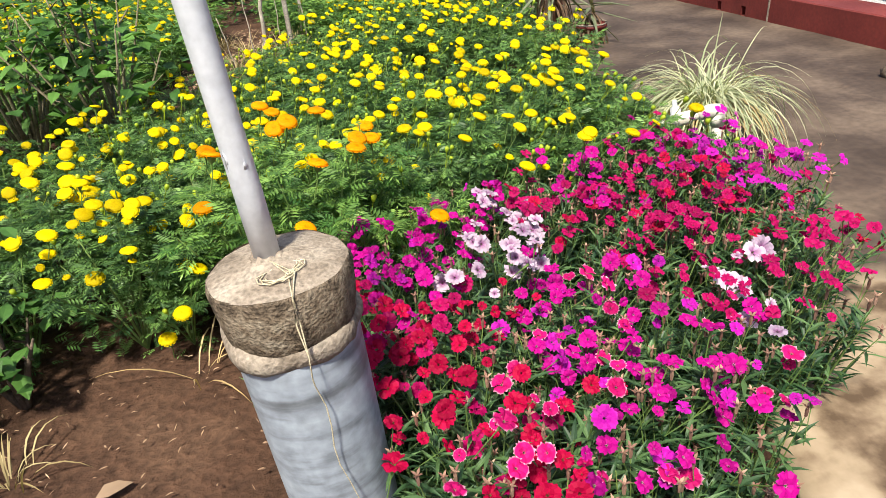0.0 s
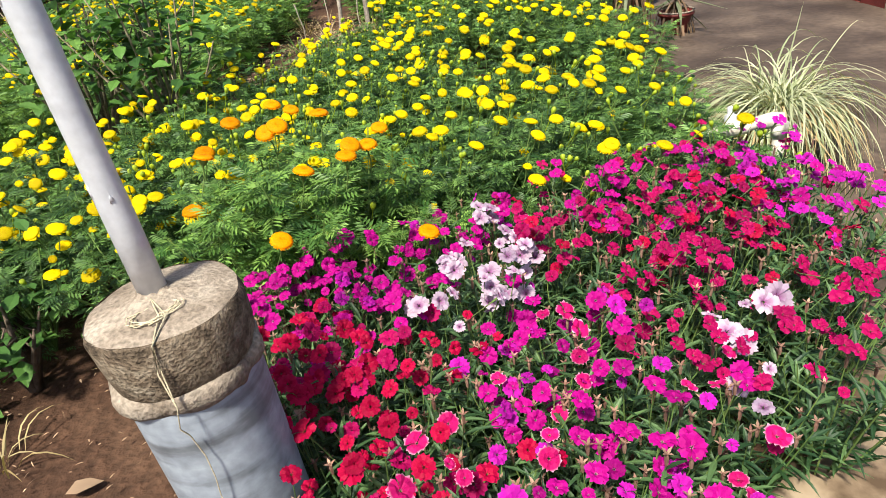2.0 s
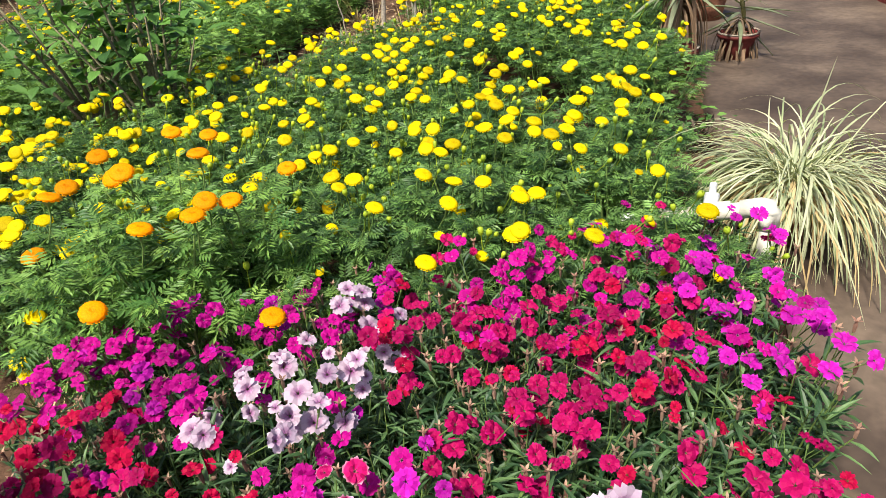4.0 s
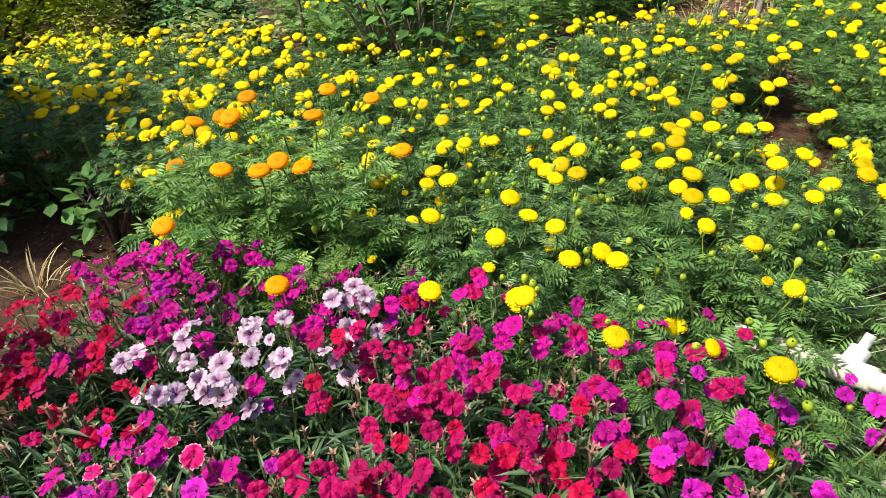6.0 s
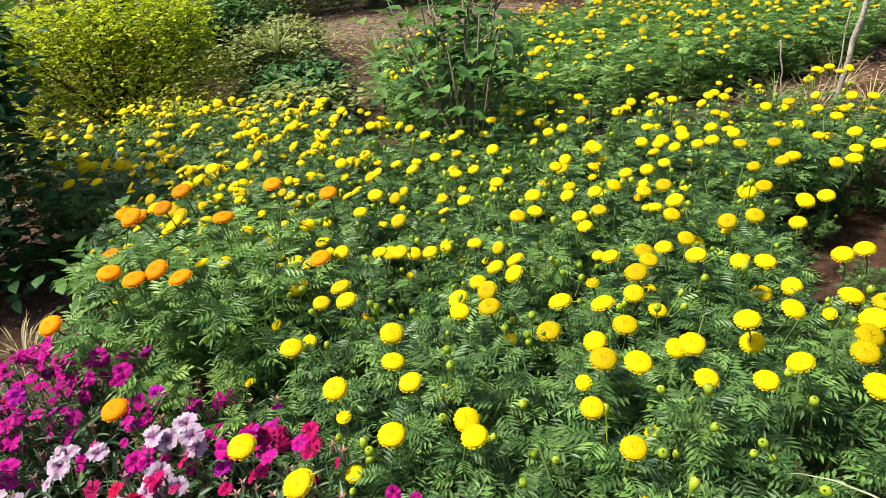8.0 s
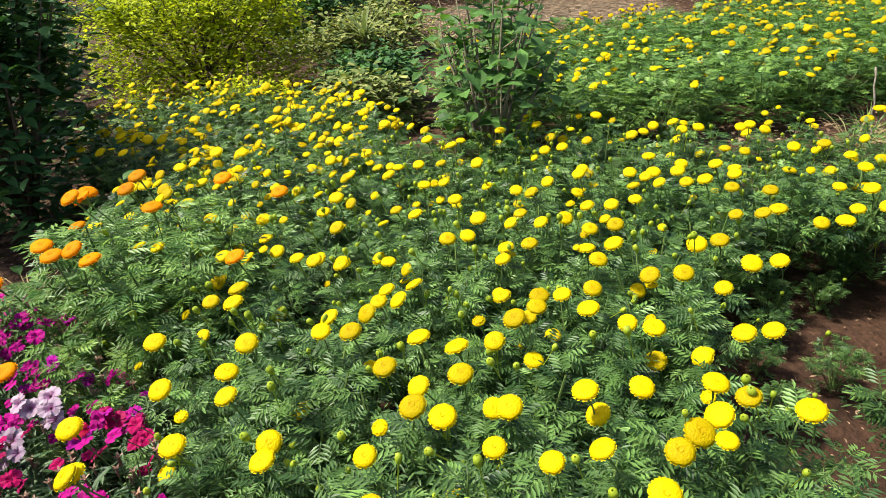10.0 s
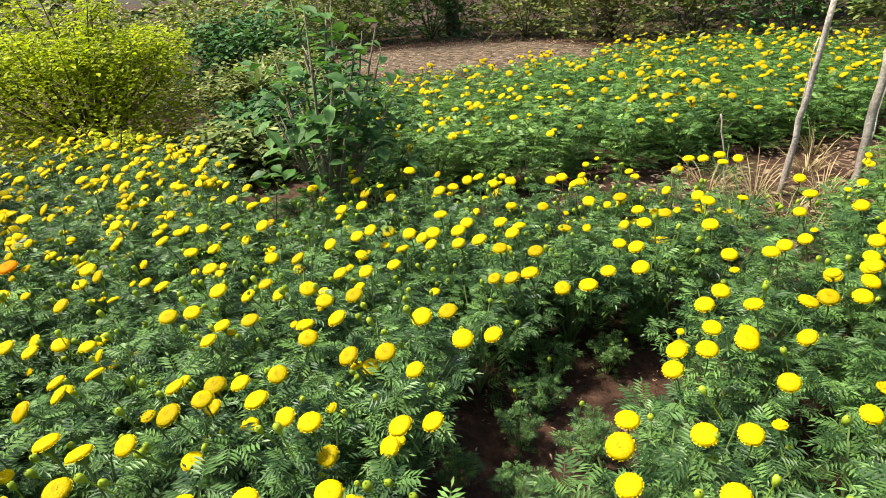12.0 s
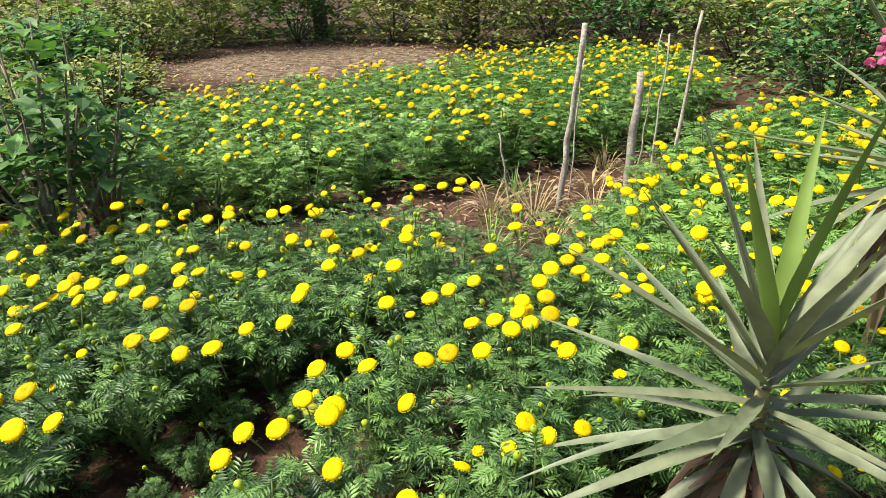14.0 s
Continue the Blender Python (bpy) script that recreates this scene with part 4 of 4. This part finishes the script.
def make_grass(x, y):
    g = thing("variegated_grass", "cream-striped ornamental grass spilling out of a clay pot", "potted plant", pose(x, y, 0.03))
    part("pot", pot_mesh(0.13, 0.22), g, None, "weathered terracotta pot hidden under the leaves")
    r = random.Random(3)
    for name, n, mats, lab in (("foliage", 520, [BLADE], ""), ("dry_foliage", 240, [STRAW], "dry straw-coloured hanging blades")):
        b = Build()
        for i in range(n):
            w = r.uniform(0, 6.283)
            o = Vector((math.cos(w), math.sin(w), 0))
            lift = r.uniform(0.35, 2.2) if name == "foliage" else r.uniform(0.2, 0.9)
            b.blade(o * r.uniform(0, 0.1) + Vector((r.uniform(-0.03, 0.03), r.uniform(-0.03, 0.03), 0.2)), (o + Vector((r.uniform(-0.4, 0.4), r.uniform(-0.4, 0.4), lift))).normalized(), Vector((0.02, 0.01, 1)),
                    r.uniform(0.24, 0.6), r.uniform(0.004, 0.0085), r.uniform(1.8, 5.6), 0, 10, 0.25, 0.4, r.uniform(-1.1, 1.1))
        part(name, b.mesh(name, mats), g, None, lab)
    b = Build()
    b.blade(Vector((0, 0, 0.2)), Vector((0.15, 0.1, 1)), Vector((0.5, 0.2, 0)), 0.4, 0.007, 0.5, 0, 8, 0.2, 0.6)
    part("upright_blade", b.mesh("upright_blade", [BLADE]), g)


def make_yucca(x, y, z, n, length, seed, tilt, label):
    t = thing("yucca", label, "potted plant", pose(x, y, 0.03, 0, 0, seed * 50))
    part("pot", pot_mesh(0.115, 0.15, RED), t, None, "dark red painted clay pot")
    b = lathe([(0.119, 0.151), (0.123, 0.156), (0.116, 0.161), (0.107, 0.156)], 40, 0.06, 5)
    part("rim", b.mesh("rim", [CEMENT]), t, None, "chipped pale cement rim")
    r = random.Random(seed)
    b = Build()
    pts = [Vector((tilt * math.sin(i * 0.35), 0, 0.1 + (z - 0.16) * i / 10)) for i in range(11)]
    b.tube(pts, [0.0115 + 0.0025 * (i % 2) for i in range(11)], 12)
    part("stem", b.mesh("stem", [YUCCA_STEM]), t, None, "ringed yellowish stem")
    top = pts[-1] + Vector((0, 0, 0.06))
    for i in range(n):
        u = i / n
        w = i * 2.39996 + r.uniform(-0.2, 0.2)
        el = -0.5 + 1.9 * u ** 1.15 + r.uniform(-0.2, 0.2)
        o = Vector((math.cos(w) * math.cos(el), math.sin(w) * math.cos(el), math.sin(el)))
        b = Build()
        up = Vector((-math.cos(w) * math.sin(el), -math.sin(w) * math.sin(el), math.cos(el)))
        b.blade(top + Vector((0, 0, -0.2 + 0.22 * u)), o, up, length * r.uniform(0.75, 1.08), r.uniform(0.026, 0.041), r.uniform(0.0, 0.7) * (1 - u), 0, 10, 0.6, 0.12, r.uniform(-0.25, 0.25))
        part("leaf", b.mesh("leaf", [YUCCA_GREEN if u > 0.93 else YUCCA_LEAF]), t)
    for i in range(44):
        w = r.uniform(0, 6.283)
        b = Build()
        b.blade(top + Vector((0, 0, r.uniform(-0.3, -0.16))), Vector((math.cos(w), math.sin(w), -0.3)).normalized(), Vector((0.01, 0.02, 1)), r.uniform(0.26, 0.5), r.uniform(0.012, 0.022), 6.0, 0, 8, 0.6, 0.3, r.uniform(-0.8, 0.8))
        part("dead_leaf", b.mesh("dead_leaf", [WITHERED]), t, None, "withered brown leaf hanging down the stem")


make_grass(1.53, 2.57)
make_yucca(1.555, 4.51, 0.675, 44, 0.45, 2, 0.02, "grey-green sword-leaved yucca with brown dead skirt in clay pot")
make_yucca(1.42, 5.35, 0.93, 36, 0.5, 5, 0.02, "taller sword-leaved yucca in a clay pot by the path")
make_yucca(1.97, 4.78, 0.4, 24, 0.4, 7, 0.02, "small sword-leaved yucca in a clay pot at the path's edge")


# ---------------------------------------------------------------- water pipe
def make_pipe():
    p = thing("water_pipe", "white plastic water pipe with elbow and grey plug", "pipe")
    def seg(name, a, c, rad, mat, label="", under=None):
        b = Build()
        a, c = Vector(a), Vector(c)
        d = (c - a).normalized() * 0.002
        b.tube([a, a + d, c - d, c], [rad * 0.94, rad, rad, rad * 0.94], 20)
        return part(name, b.mesh(name, [mat]), under or p, None, label)
    e = Vector((1.325, 2.175, 0.345))
    way = Vector((-1.0, 0.36, -0.26)).normalized()
    lean = Vector((-0.01, -0.03, 0))
    seg("riser", Vector((e.x, e.y, -0.02)) + lean, (e.x, e.y, 0.33), 0.02, PVC)
    seg("clip", Vector((e.x, e.y, 0.2)) + lean * 0.4, Vector((e.x, e.y, 0.207)) + lean * 0.4, 0.0225, PVC_GREY)
    b = Build()
    b.tube([Vector((e.x, e.y, 0.29)), Vector((e.x, e.y, 0.34)), e + Vector((-0.004, 0, 0.006)), e + way * 0.025 + Vector((0, 0, 0.012)), e + way * 0.075 + Vector((0, 0, 0.01))], [0.025, 0.026, 0.027, 0.026, 0.0255], 22)
    part("elbow", b.mesh("elbow", [PVC]), p)
    h = e + Vector((0, 0, 0.011))
    seg("arm", h + way * 0.05, h + way * 0.3, 0.019, PVC)
    tee = seg("tee", h + way * 0.1, h + way * 0.2, 0.0255, PVC, "white tee fitting")
    t = h + way * 0.155
    seg("plug", t, t + Vector((0.012, 0.036, 0.036)), 0.02, PVC_GREY, "grey plug on the tee", tee)
    seg("plug_key", t + Vector((0.012, 0.036, 0.036)), t + Vector((0.018, 0.056, 0.06)), 0.01, PVC_GREY, "", tee)
    seg("spout", h + way * 0.3, h + way * 0.4, 0.014, PVC_GREY, "pale thin spout tip among leaves")


make_pipe()


# ---------------------------------------------------------------- stakes and sticks
def make_stick(name, label, foot, top, r0, r1, seed):
    r = random.Random(seed)
    a, c = Vector(foot), Vector(top)
    b = Build()
    pts = [a.lerp(c, i / 9) + Vector((r.uniform(-1, 1), r.uniform(-1, 1), 0)) * 0.008 for i in range(10)]
    b.tube(pts, [r0 + (r1 - r0) * i / 9 + r.uniform(-0.0015, 0.0015) for i in range(10)], 9)
    tagged(new(name, b.mesh(name, [STICK])), label, "stick")


make_stick("garden_stake", "pale weathered wooden stake leaning in the soil", (-0.555, 6.1, -0.05), (-0.43, 6.12, 1.06), 0.019, 0.015, 1)
make_stick("garden_stake", "grey split wooden stake standing in the soil", (-0.32, 6.4, -0.05), (-0.29, 6.42, 0.8), 0.026, 0.02, 2)
for k, (x, y, h) in enumerate([(-0.42, 6.6, 1.0), (-0.66, 6.3, 0.85), (-0.2, 6.62, 1.1), (-0.16, 6.4, 1.0)]):
    make_stick("dry_stalk", "thin dry upright stalk beside the stakes", (x, y, -0.02), (x + 0.06 - 0.05 * (k % 2), y + 0.05, h), (0.006, 0.006, 0.011, 0.007)[k], (0.003, 0.003, 0.007, 0.004)[k], 20 + k)
make_stick("twig", "thin dry twig standing in the bed", (-0.8, 5.95, -0.02), (-0.86, 5.9, 0.45), 0.007, 0.004, 3)


# ---------------------------------------------------------------- shrubs
def shrub(name, label, category, x, y, height, spread, stems, leaves, leaf_len, mat, seed, bark=BARK, low=0.2, wide=0.55, narrow=False):
    s = thing(name, label, category, pose(x, y, 0))
    r = random.Random(seed)
    ends = []
    for k in range(stems):
        wood = Build()
        w = k * 2.4 + r.uniform(-0.5, 0.5)
        d = spread * math.sqrt((k + 0.4) / stems)
        top = Vector((d * math.cos(w), d * math.sin(w), height * (1 - 0.35 * (d / spread) ** 2) * r.uniform(0.8, 1.08)))
        mid = Vector((top.x * 0.45, top.y * 0.45, top.z * 0.5)) + Vector((r.uniform(-1, 1), r.uniform(-1, 1), 0)) * 0.05 * spread
        wood.tube([Vector((0, 0, -0.02)), mid, top], [0.014, 0.009, 0.003], 5)
        ends.append((mid, top))
        for q in range(3):
            p = mid.lerp(top, r.uniform(0.1, 0.8))
            e = p + Vector((r.uniform(-1, 1), r.uniform(-1, 1), r.uniform(0.1, 1))) * 0.2 * spread
            wood.tube([p, e], [0.005, 0.0025], 4)
            ends.append((p, e))
        part("stem", wood.mesh("stem", [bark]), s)
    b = Build()
    for i in range(leaves):
        mid, top = ends[r.randrange(len(ends))]
        p = mid.lerp(top, r.random() ** 0.6)
        if r.random() < low:
            a, q = r.uniform(0, 6.283), spread * math.sqrt(r.random()) * 0.95
            p = Vector((q * math.cos(a), q * math.sin(a), height * r.uniform(0.02, 0.75)))
        p = p + Vector((r.gauss(0, 1), r.gauss(0, 1), r.gauss(0, 0.7))) * leaf_len * 0.9
        p.z = max(p.z, 0.02)
        w = r.uniform(0, 6.283)
        way = Vector((math.cos(w), math.sin(w), r.uniform(-0.5, 0.6))).normalized()
        b.leaf(p, way, Vector((r.uniform(-0.4, 0.4), r.uniform(-0.4, 0.4), 1)).normalized(), leaf_len * r.uniform(0.6, 1.2), leaf_len * wide * r.uniform(0.8, 1.1))
    part("foliage", b.mesh("foliage", [mat], False), s)
    return s


shrub("hibiscus_shrub", "open twiggy shrub with broad glossy green leaves", "shrub", -1.22, 3.62, 1.15, 0.42, 14, 330, 0.115, HIB_LEAF, 1, TWIG, low=0.2)
shrub("hibiscus_shrub", "small broad-leaved shrub with bare pale twigs", "shrub", -1.75, 3.85, 1.2, 0.42, 14, 260, 0.115, HIB_LEAF, 2, TWIG, low=0.2)
shrub("golden_shrub", "dense shrub with small golden yellow-green leaves", "shrub", -4.6, 2.4, 1.4, 1.0, 30, 15000, 0.058, GOLD_LEAF, 3, low=0.68)
shrub("golden_shrub", "low clump of golden yellow-green leaves", "shrub", -3.3, 2.6, 0.5, 0.45, 16, 2000, 0.04, GOLD_LEAF, 4, low=0.5)
shrub("dark_creeper", "tall dark green creeper mass with broad leaves", "shrub", -1.95, 1.3, 1.65, 0.48, 22, 4400, 0.085, DARK_LEAF, 5, low=0.6)
shrub("broadleaf_weed", "low broad-leaved green weed at the bed's edge", "weed", -1.15, 1.75, 0.35, 0.16, 6, 60, 0.08, HIB_LEAF, 6)
for k, (x, y) in enumerate([(1.5, 3.0), (1.46, 3.4), (1.4, 2.75)]):
    shrub("broadleaf_weed", "low green weed between bed and path", "weed", x, y, 0.2, 0.12, 5, 50, 0.05, HIB_LEAF, 200 + k)


w = shrub("periwinkle", "low periwinkle with pale lilac flower at the pot", "flower", 1.32, 4.3, 0.16, 0.1, 5, 34, 0.055, HIB_LEAF, 230)
part("flower", DI_MESH["white"][0], w, pose(0.02, -0.05, 0.2, 30, 10, 0) @ Matrix.Scale(0.85, 4), "pale lilac five-petalled flower")
part("flower", DI_MESH["white"][1], w, pose(-0.06, 0.03, 0.17, 10, -20, 0) @ Matrix.Scale(0.75, 4), "pale lilac five-petalled flower")


def make_rosette(name, label, x, y, z, n, length, width, mat, seed, droop=1.0):
    t = thing(name, label, "plant", pose(x, y, 0))
    r = random.Random(seed)
    b = Build()
    b.tube([Vector((0, 0, -0.02)), Vector((0.01, 0, z * 0.5)), Vector((0, 0, z))], [0.016, 0.013, 0.012], 8)
    part("stem", b.mesh("stem", [BARK]), t)
    for i in range(n):
        w, el = i * 2.4 + r.uniform(-0.2, 0.2), 0.35 + 1.0 * i / n
        o = Vector((math.cos(w) * math.cos(el), math.sin(w) * math.cos(el), math.sin(el)))
        b = Build()
        b.blade(Vector((0, 0, z)), o, Vector((-o.x * 0.3, -o.y * 0.3, 1)).normalized(), length * r.uniform(0.75, 1.05), width, droop * r.uniform(0.4, 1.1), 0, 6, 0.35, 0.35)
        part("leaf", b.mesh("leaf", [mat]), t)


make_rosette("dracaena", "small cream-striped dracaena among the shrubs", -4.8, 3.95, 0.4, 16, 0.4, 0.045, PALE_BLADE, 4)
make_rosette("dracaena", "small pale strap-leaved plant behind the beds", -2.75, 3.95, 0.5, 12, 0.32, 0.035, PALE_BLADE, 6)


def make_tuft(x, y, n, h, mat, label, seed):
    b = Build()
    r = random.Random(seed)
    for i in range(n):
        w = r.uniform(0, 6.283)
        o = Vector((math.cos(w), math.sin(w), 0))
        b.blade(o * r.uniform(0, 0.08), (o + Vector((0, 0, r.uniform(0.6, 2.6)))).normalized(), Vector((0.02, 0.01, 1)), h * r.uniform(0.5, 1.1), 0.006, r.uniform(0.6, 2.5), 0, 5, 0.2, 0.4)
    tagged(new("grass_tuft", b.mesh("grass_tuft", [mat])), label, "grass").matrix_basis = pose(x, y, 0)


for k, (x, y) in enumerate([(-0.6, 5.95), (-0.4, 6.25), (-0.8, 5.8), (-0.25, 5.75), (-0.3, 6.7), (-0.75, 6.6), (-1.0, 7.0)]):
    make_tuft(x, y, 46, 0.32, STRAW, "dry straw-coloured grass tuft by the stakes", k)
for k, (x, y) in enumerate([(-0.45, 5.7), (-0.15, 5.95), (-0.95, 6.1), (0.0, 5.55), (-0.3, 5.4)]):
    make_tuft(x, y, 40, 0.28, MARI_LEAF_PALE, "green grass tuft by the stakes", 10 + k)
make_tuft(-1.08, 1.42, 30, 0.2, STRAW, "dry straw tuft on the bare soil", 20)
make_tuft(-0.65, 1.7, 8, 0.3, STRAW, "few dry stalks at the bed's edge", 21)


def make_bougainvillea():
    t = thing("bougainvillea", "bougainvillea branch with bright pink bracts over the path", "climber", pose(2.05, 5.88, 0.035))
    part("pot", pot_mesh(0.16, 0.26), t)
    r = random.Random(2)
    b = Build()
    pts = [Vector((0, 0, 0.2)), Vector((-0.05, -0.1, 0.8)), Vector((-0.25, -0.35, 1.265)), Vector((-0.45, -0.58, 1.285)), Vector((-0.6, -0.72, 1.215)), Vector((-0.66, -0.8, 1.085))]
    b.tube(pts, [0.014, 0.011, 0.008, 0.006, 0.004, 0.003], 6)
    part("branch", b.mesh("branch", [BARK]), t)
    for k in range(60):
        q = pts[3].lerp(pts[4], r.random()) if r.random() < 0.6 else pts[4].lerp(pts[5], r.random())
        q = q + Vector((r.gauss(0, 1), r.gauss(0, 1), r.gauss(0, 1))) * 0.024
        b = Build()
        for i in range(3):
            w = i * 2.094 + r.uniform(-0.3, 0.3)
            b.leaf(Vector((0, 0, 0)), Vector((math.cos(w), math.sin(w), 0.6)).normalized(), Vector((0, 0, 1)), 0.017, 0.015, 0, -0.2)
        part("bract", b.mesh("bract", [PINK], False), t, Matrix.Translation(q) @ pose(0, 0, 0, r.uniform(0, 360), r.uniform(0, 180), 0))


PINK = leafy("pink_bract", (0.5, 0.03, 0.2), (0.75, 0.2, 0.42), 0.6, 0.35)
make_bougainvillea()
b = Build()
b.leaf(Vector((0, 0, 0.012)), Vector((1, 0.4, 0.15)).normalized(), Vector((0, -0.2, 1)).normalized(), 0.085, 0.04, 0, 0.5)
thing("fallen_leaf", "curled tan fallen leaf on bare soil", "leaf", pose(-0.84, 1.3, 0), mesh=b.mesh("fallen_leaf", [DRY_LEAF]))
b = lathe([(0.002, -0.01), (0.05, 0.0), (0.062, 0.025), (0.045, 0.05), (0.002, 0.056)], 12, 0.5, 3)
thing("stone", "small dark stone lying on the path", "stone", pose(2.93, 2.98, 0.035), mesh=b.mesh("stone", [BARK]))


# ---------------------------------------------------------------- far growth
def tree(x, y, h, seed):
    t = thing("tree", "dark-barked tree with twisting low limbs behind the beds", "tree", pose(x, y, 0), "trees behind the garden")
    r = random.Random(seed)
    b = Build()
    ends = []
    p = Vector((0, 0, -0.1))
    pts = [p]
    for i in range(7):
        p = p + Vector((r.uniform(-0.25, 0.25), r.uniform(-0.25, 0.25), h / 7))
        pts.append(p)
    b.tube(pts, [0.2 * (1 - 0.09 * i) for i in range(8)], 10)
    for k in range(9):
        q = pts[r.randrange(2, 8)]
        w = r.uniform(0, 6.283)
        e1 = q + Vector((math.cos(w), math.sin(w), r.uniform(0.1, 0.8))) * h * 0.22
        e2 = e1 + Vector((math.cos(w + 0.4), math.sin(w + 0.4), r.uniform(-0.1, 0.9))) * h * 0.22
        b.tube([q, e1, e2], [0.09, 0.055, 0.02], 7)
        ends += [e1, e2, e1.lerp(e2, 0.5)]
    part("trunk", b.mesh("trunk", [BARK]), t)
    b = Build()
    for i in range(2600):
        c = ends[r.randrange(len(ends))] + Vector((r.gauss(0, 0.5), r.gauss(0, 0.5), r.gauss(0, 0.4)))
        w = r.uniform(0, 6.283)
        b.leaf(c, Vector((math.cos(w), math.sin(w), r.uniform(-0.7, 0.3))).normalized(), Vector((0, 0, 1)), r.uniform(0.12, 0.2), 0.08)
    part("crown", b.mesh("crown", [FAR_LEAF], False), t)


for i, (x, y, h) in enumerate([(-9.6, 12.2, 5), (-7.4, 14.2, 5), (-13.5, 10.5, 5), (-3.6, 14.6, 5), (-14.5, 6.0, 5), (0.5, 15.5, 5)]):
    tree(x, y, h, 70 + i)

WILD = [(-0.6, 9.3, 1.35, 0.9), (0.6, 10.3, 1.3, 0.9), (-1.5, 11.6, 1.4, 1.1), (-3.4, 12.4, 1.4, 1.2), (-5.4, 12.6, 1.5, 1.2), (-7.2, 12.3, 1.5, 1.2), (-9.2, 12.0, 1.5, 1.3), (-11.2, 11.2, 1.5, 1.3), (-13.0, 9.6, 1.5, 1.3),
        (-13.8, 7.8, 1.5, 1.3), (-12.0, 6.0, 1.3, 1.2), (-9.6, 4.2, 1.5, 1.2), (-7.6, 4.3, 1.1, 0.9), (-6.2, 4.6, 0.7, 0.6), (-7.4, 2.6, 1.6, 1.1), (-7.0, 0.9, 1.8, 1.2),
        (-5.0, 0.6, 1.2, 0.8), (-3.1, 0.5, 0.9, 0.6), (-5.2, 3.9, 0.6, 0.5), (-3.0, 3.4, 0.4, 0.4), (-3.7, 3.7, 0.45, 0.4)]
for i, (x, y, h, sp) in enumerate(WILD):
    shrub("wild_shrub", "tangled green undergrowth with bare twigs behind the beds", "shrub", x, y, h, sp, 12, 1900, 0.085 if math.hypot(x, y - 3) < 7.5 else 0.13, FAR_LEAF if i % 4 else DARK_LEAF, 90 + i, low=0.6)


def make_hedge():
    """Dense woods that close the view all round."""
    r = random.Random(8)
    b = Build()
    for i in range(9000):
        w = r.uniform(0, 6.283)
        d = r.uniform(15, 19)
        z = r.uniform(0, 5) * r.random() ** 0.4
        p = Vector((d * math.cos(w) - 1, d * math.sin(w) + 4, z))
        a = r.uniform(0, 6.283)
        b.leaf(p, Vector((math.cos(a), math.sin(a), r.uniform(-0.6, 0.4))).normalized(), Vector((0, 0, 1)), r.uniform(0.4, 0.8), r.uniform(0.25, 0.45))
    tagged(new("woods", b.mesh("woods", [FAR_LEAF], False)), "dark green woods around the garden", "woods", kind="stuff")


make_hedge()


# ---------------------------------------------------------------- litter
def make_undergrowth():
    """Low weeds on the ground behind and beside the beds, in patches."""
    r = random.Random(31)
    b = Build()
    for i in range(15000):
        x, y = r.uniform(-15, 1.2), r.uniform(-0.5, 14)
        if x > -4.9 and y < 10.5 and not (x < -2.6 and y < 3.2):
            continue
        if -12.5 < x < -4.9 and 5.8 < y < 11.0:
            continue
        if noise.noise(Vector((x * 0.9, y * 0.9, 4))) < -0.05:
            continue
        p = Vector((x, y, r.uniform(0.0, 0.28)))
        a = r.uniform(0, 6.283)
        b.leaf(p, Vector((math.cos(a), math.sin(a), r.uniform(-0.2, 0.7))).normalized(), Vector((0, 0, 1)), r.uniform(0.06, 0.14), r.uniform(0.03, 0.06))
    tagged(new("undergrowth", b.mesh("undergrowth", [FAR_LEAF], False)), "patchy low green weeds on bare ground", "weeds", kind="stuff")


make_undergrowth()


def make_litter():
    r = random.Random(12)
    b = Build()
    for i in range(6500):
        zone = r.random()
        if zone < 0.68:
            x, y = r.uniform(-12.5, -4.7), r.uniform(5.6, 11.0)
        elif zone < 0.84:
            x, y = r.uniform(-1.7, 0.3), r.uniform(4.9, 8.0)
        elif zone < 0.88:
            x, y = r.uniform(-1.6, -0.4), r.uniform(0.8, 1.8)
        elif zone < 0.92:
            x, y = r.uniform(0, 1.3), r.uniform(2.9, 4.2)
        else:
            x, y = r.uniform(-10, -4.6), r.uniform(5.0, 9.5)
        if x > edge_x(y):
            continue
        w = r.uniform(0, 6.283)
        far = zone < 0.84 or zone >= 0.92
        b.leaf(Vector((x, y, r.uniform(0.012, 0.03))), Vector((math.cos(w), math.sin(w), r.uniform(-0.2, 0.3))).normalized(), Vector((r.uniform(-0.5, 0.5), 0, 1)).normalized(),
               r.uniform(0.03, 0.08) if far else r.uniform(0.008, 0.026), r.uniform(0.012, 0.03) if far else r.uniform(0.002, 0.007))
    tagged(new("leaf_litter", b.mesh("leaf_litter", [DRY_LEAF], False)), "dry brown leaf litter and straw on bare soil", "leaf litter", kind="stuff")


make_litter()
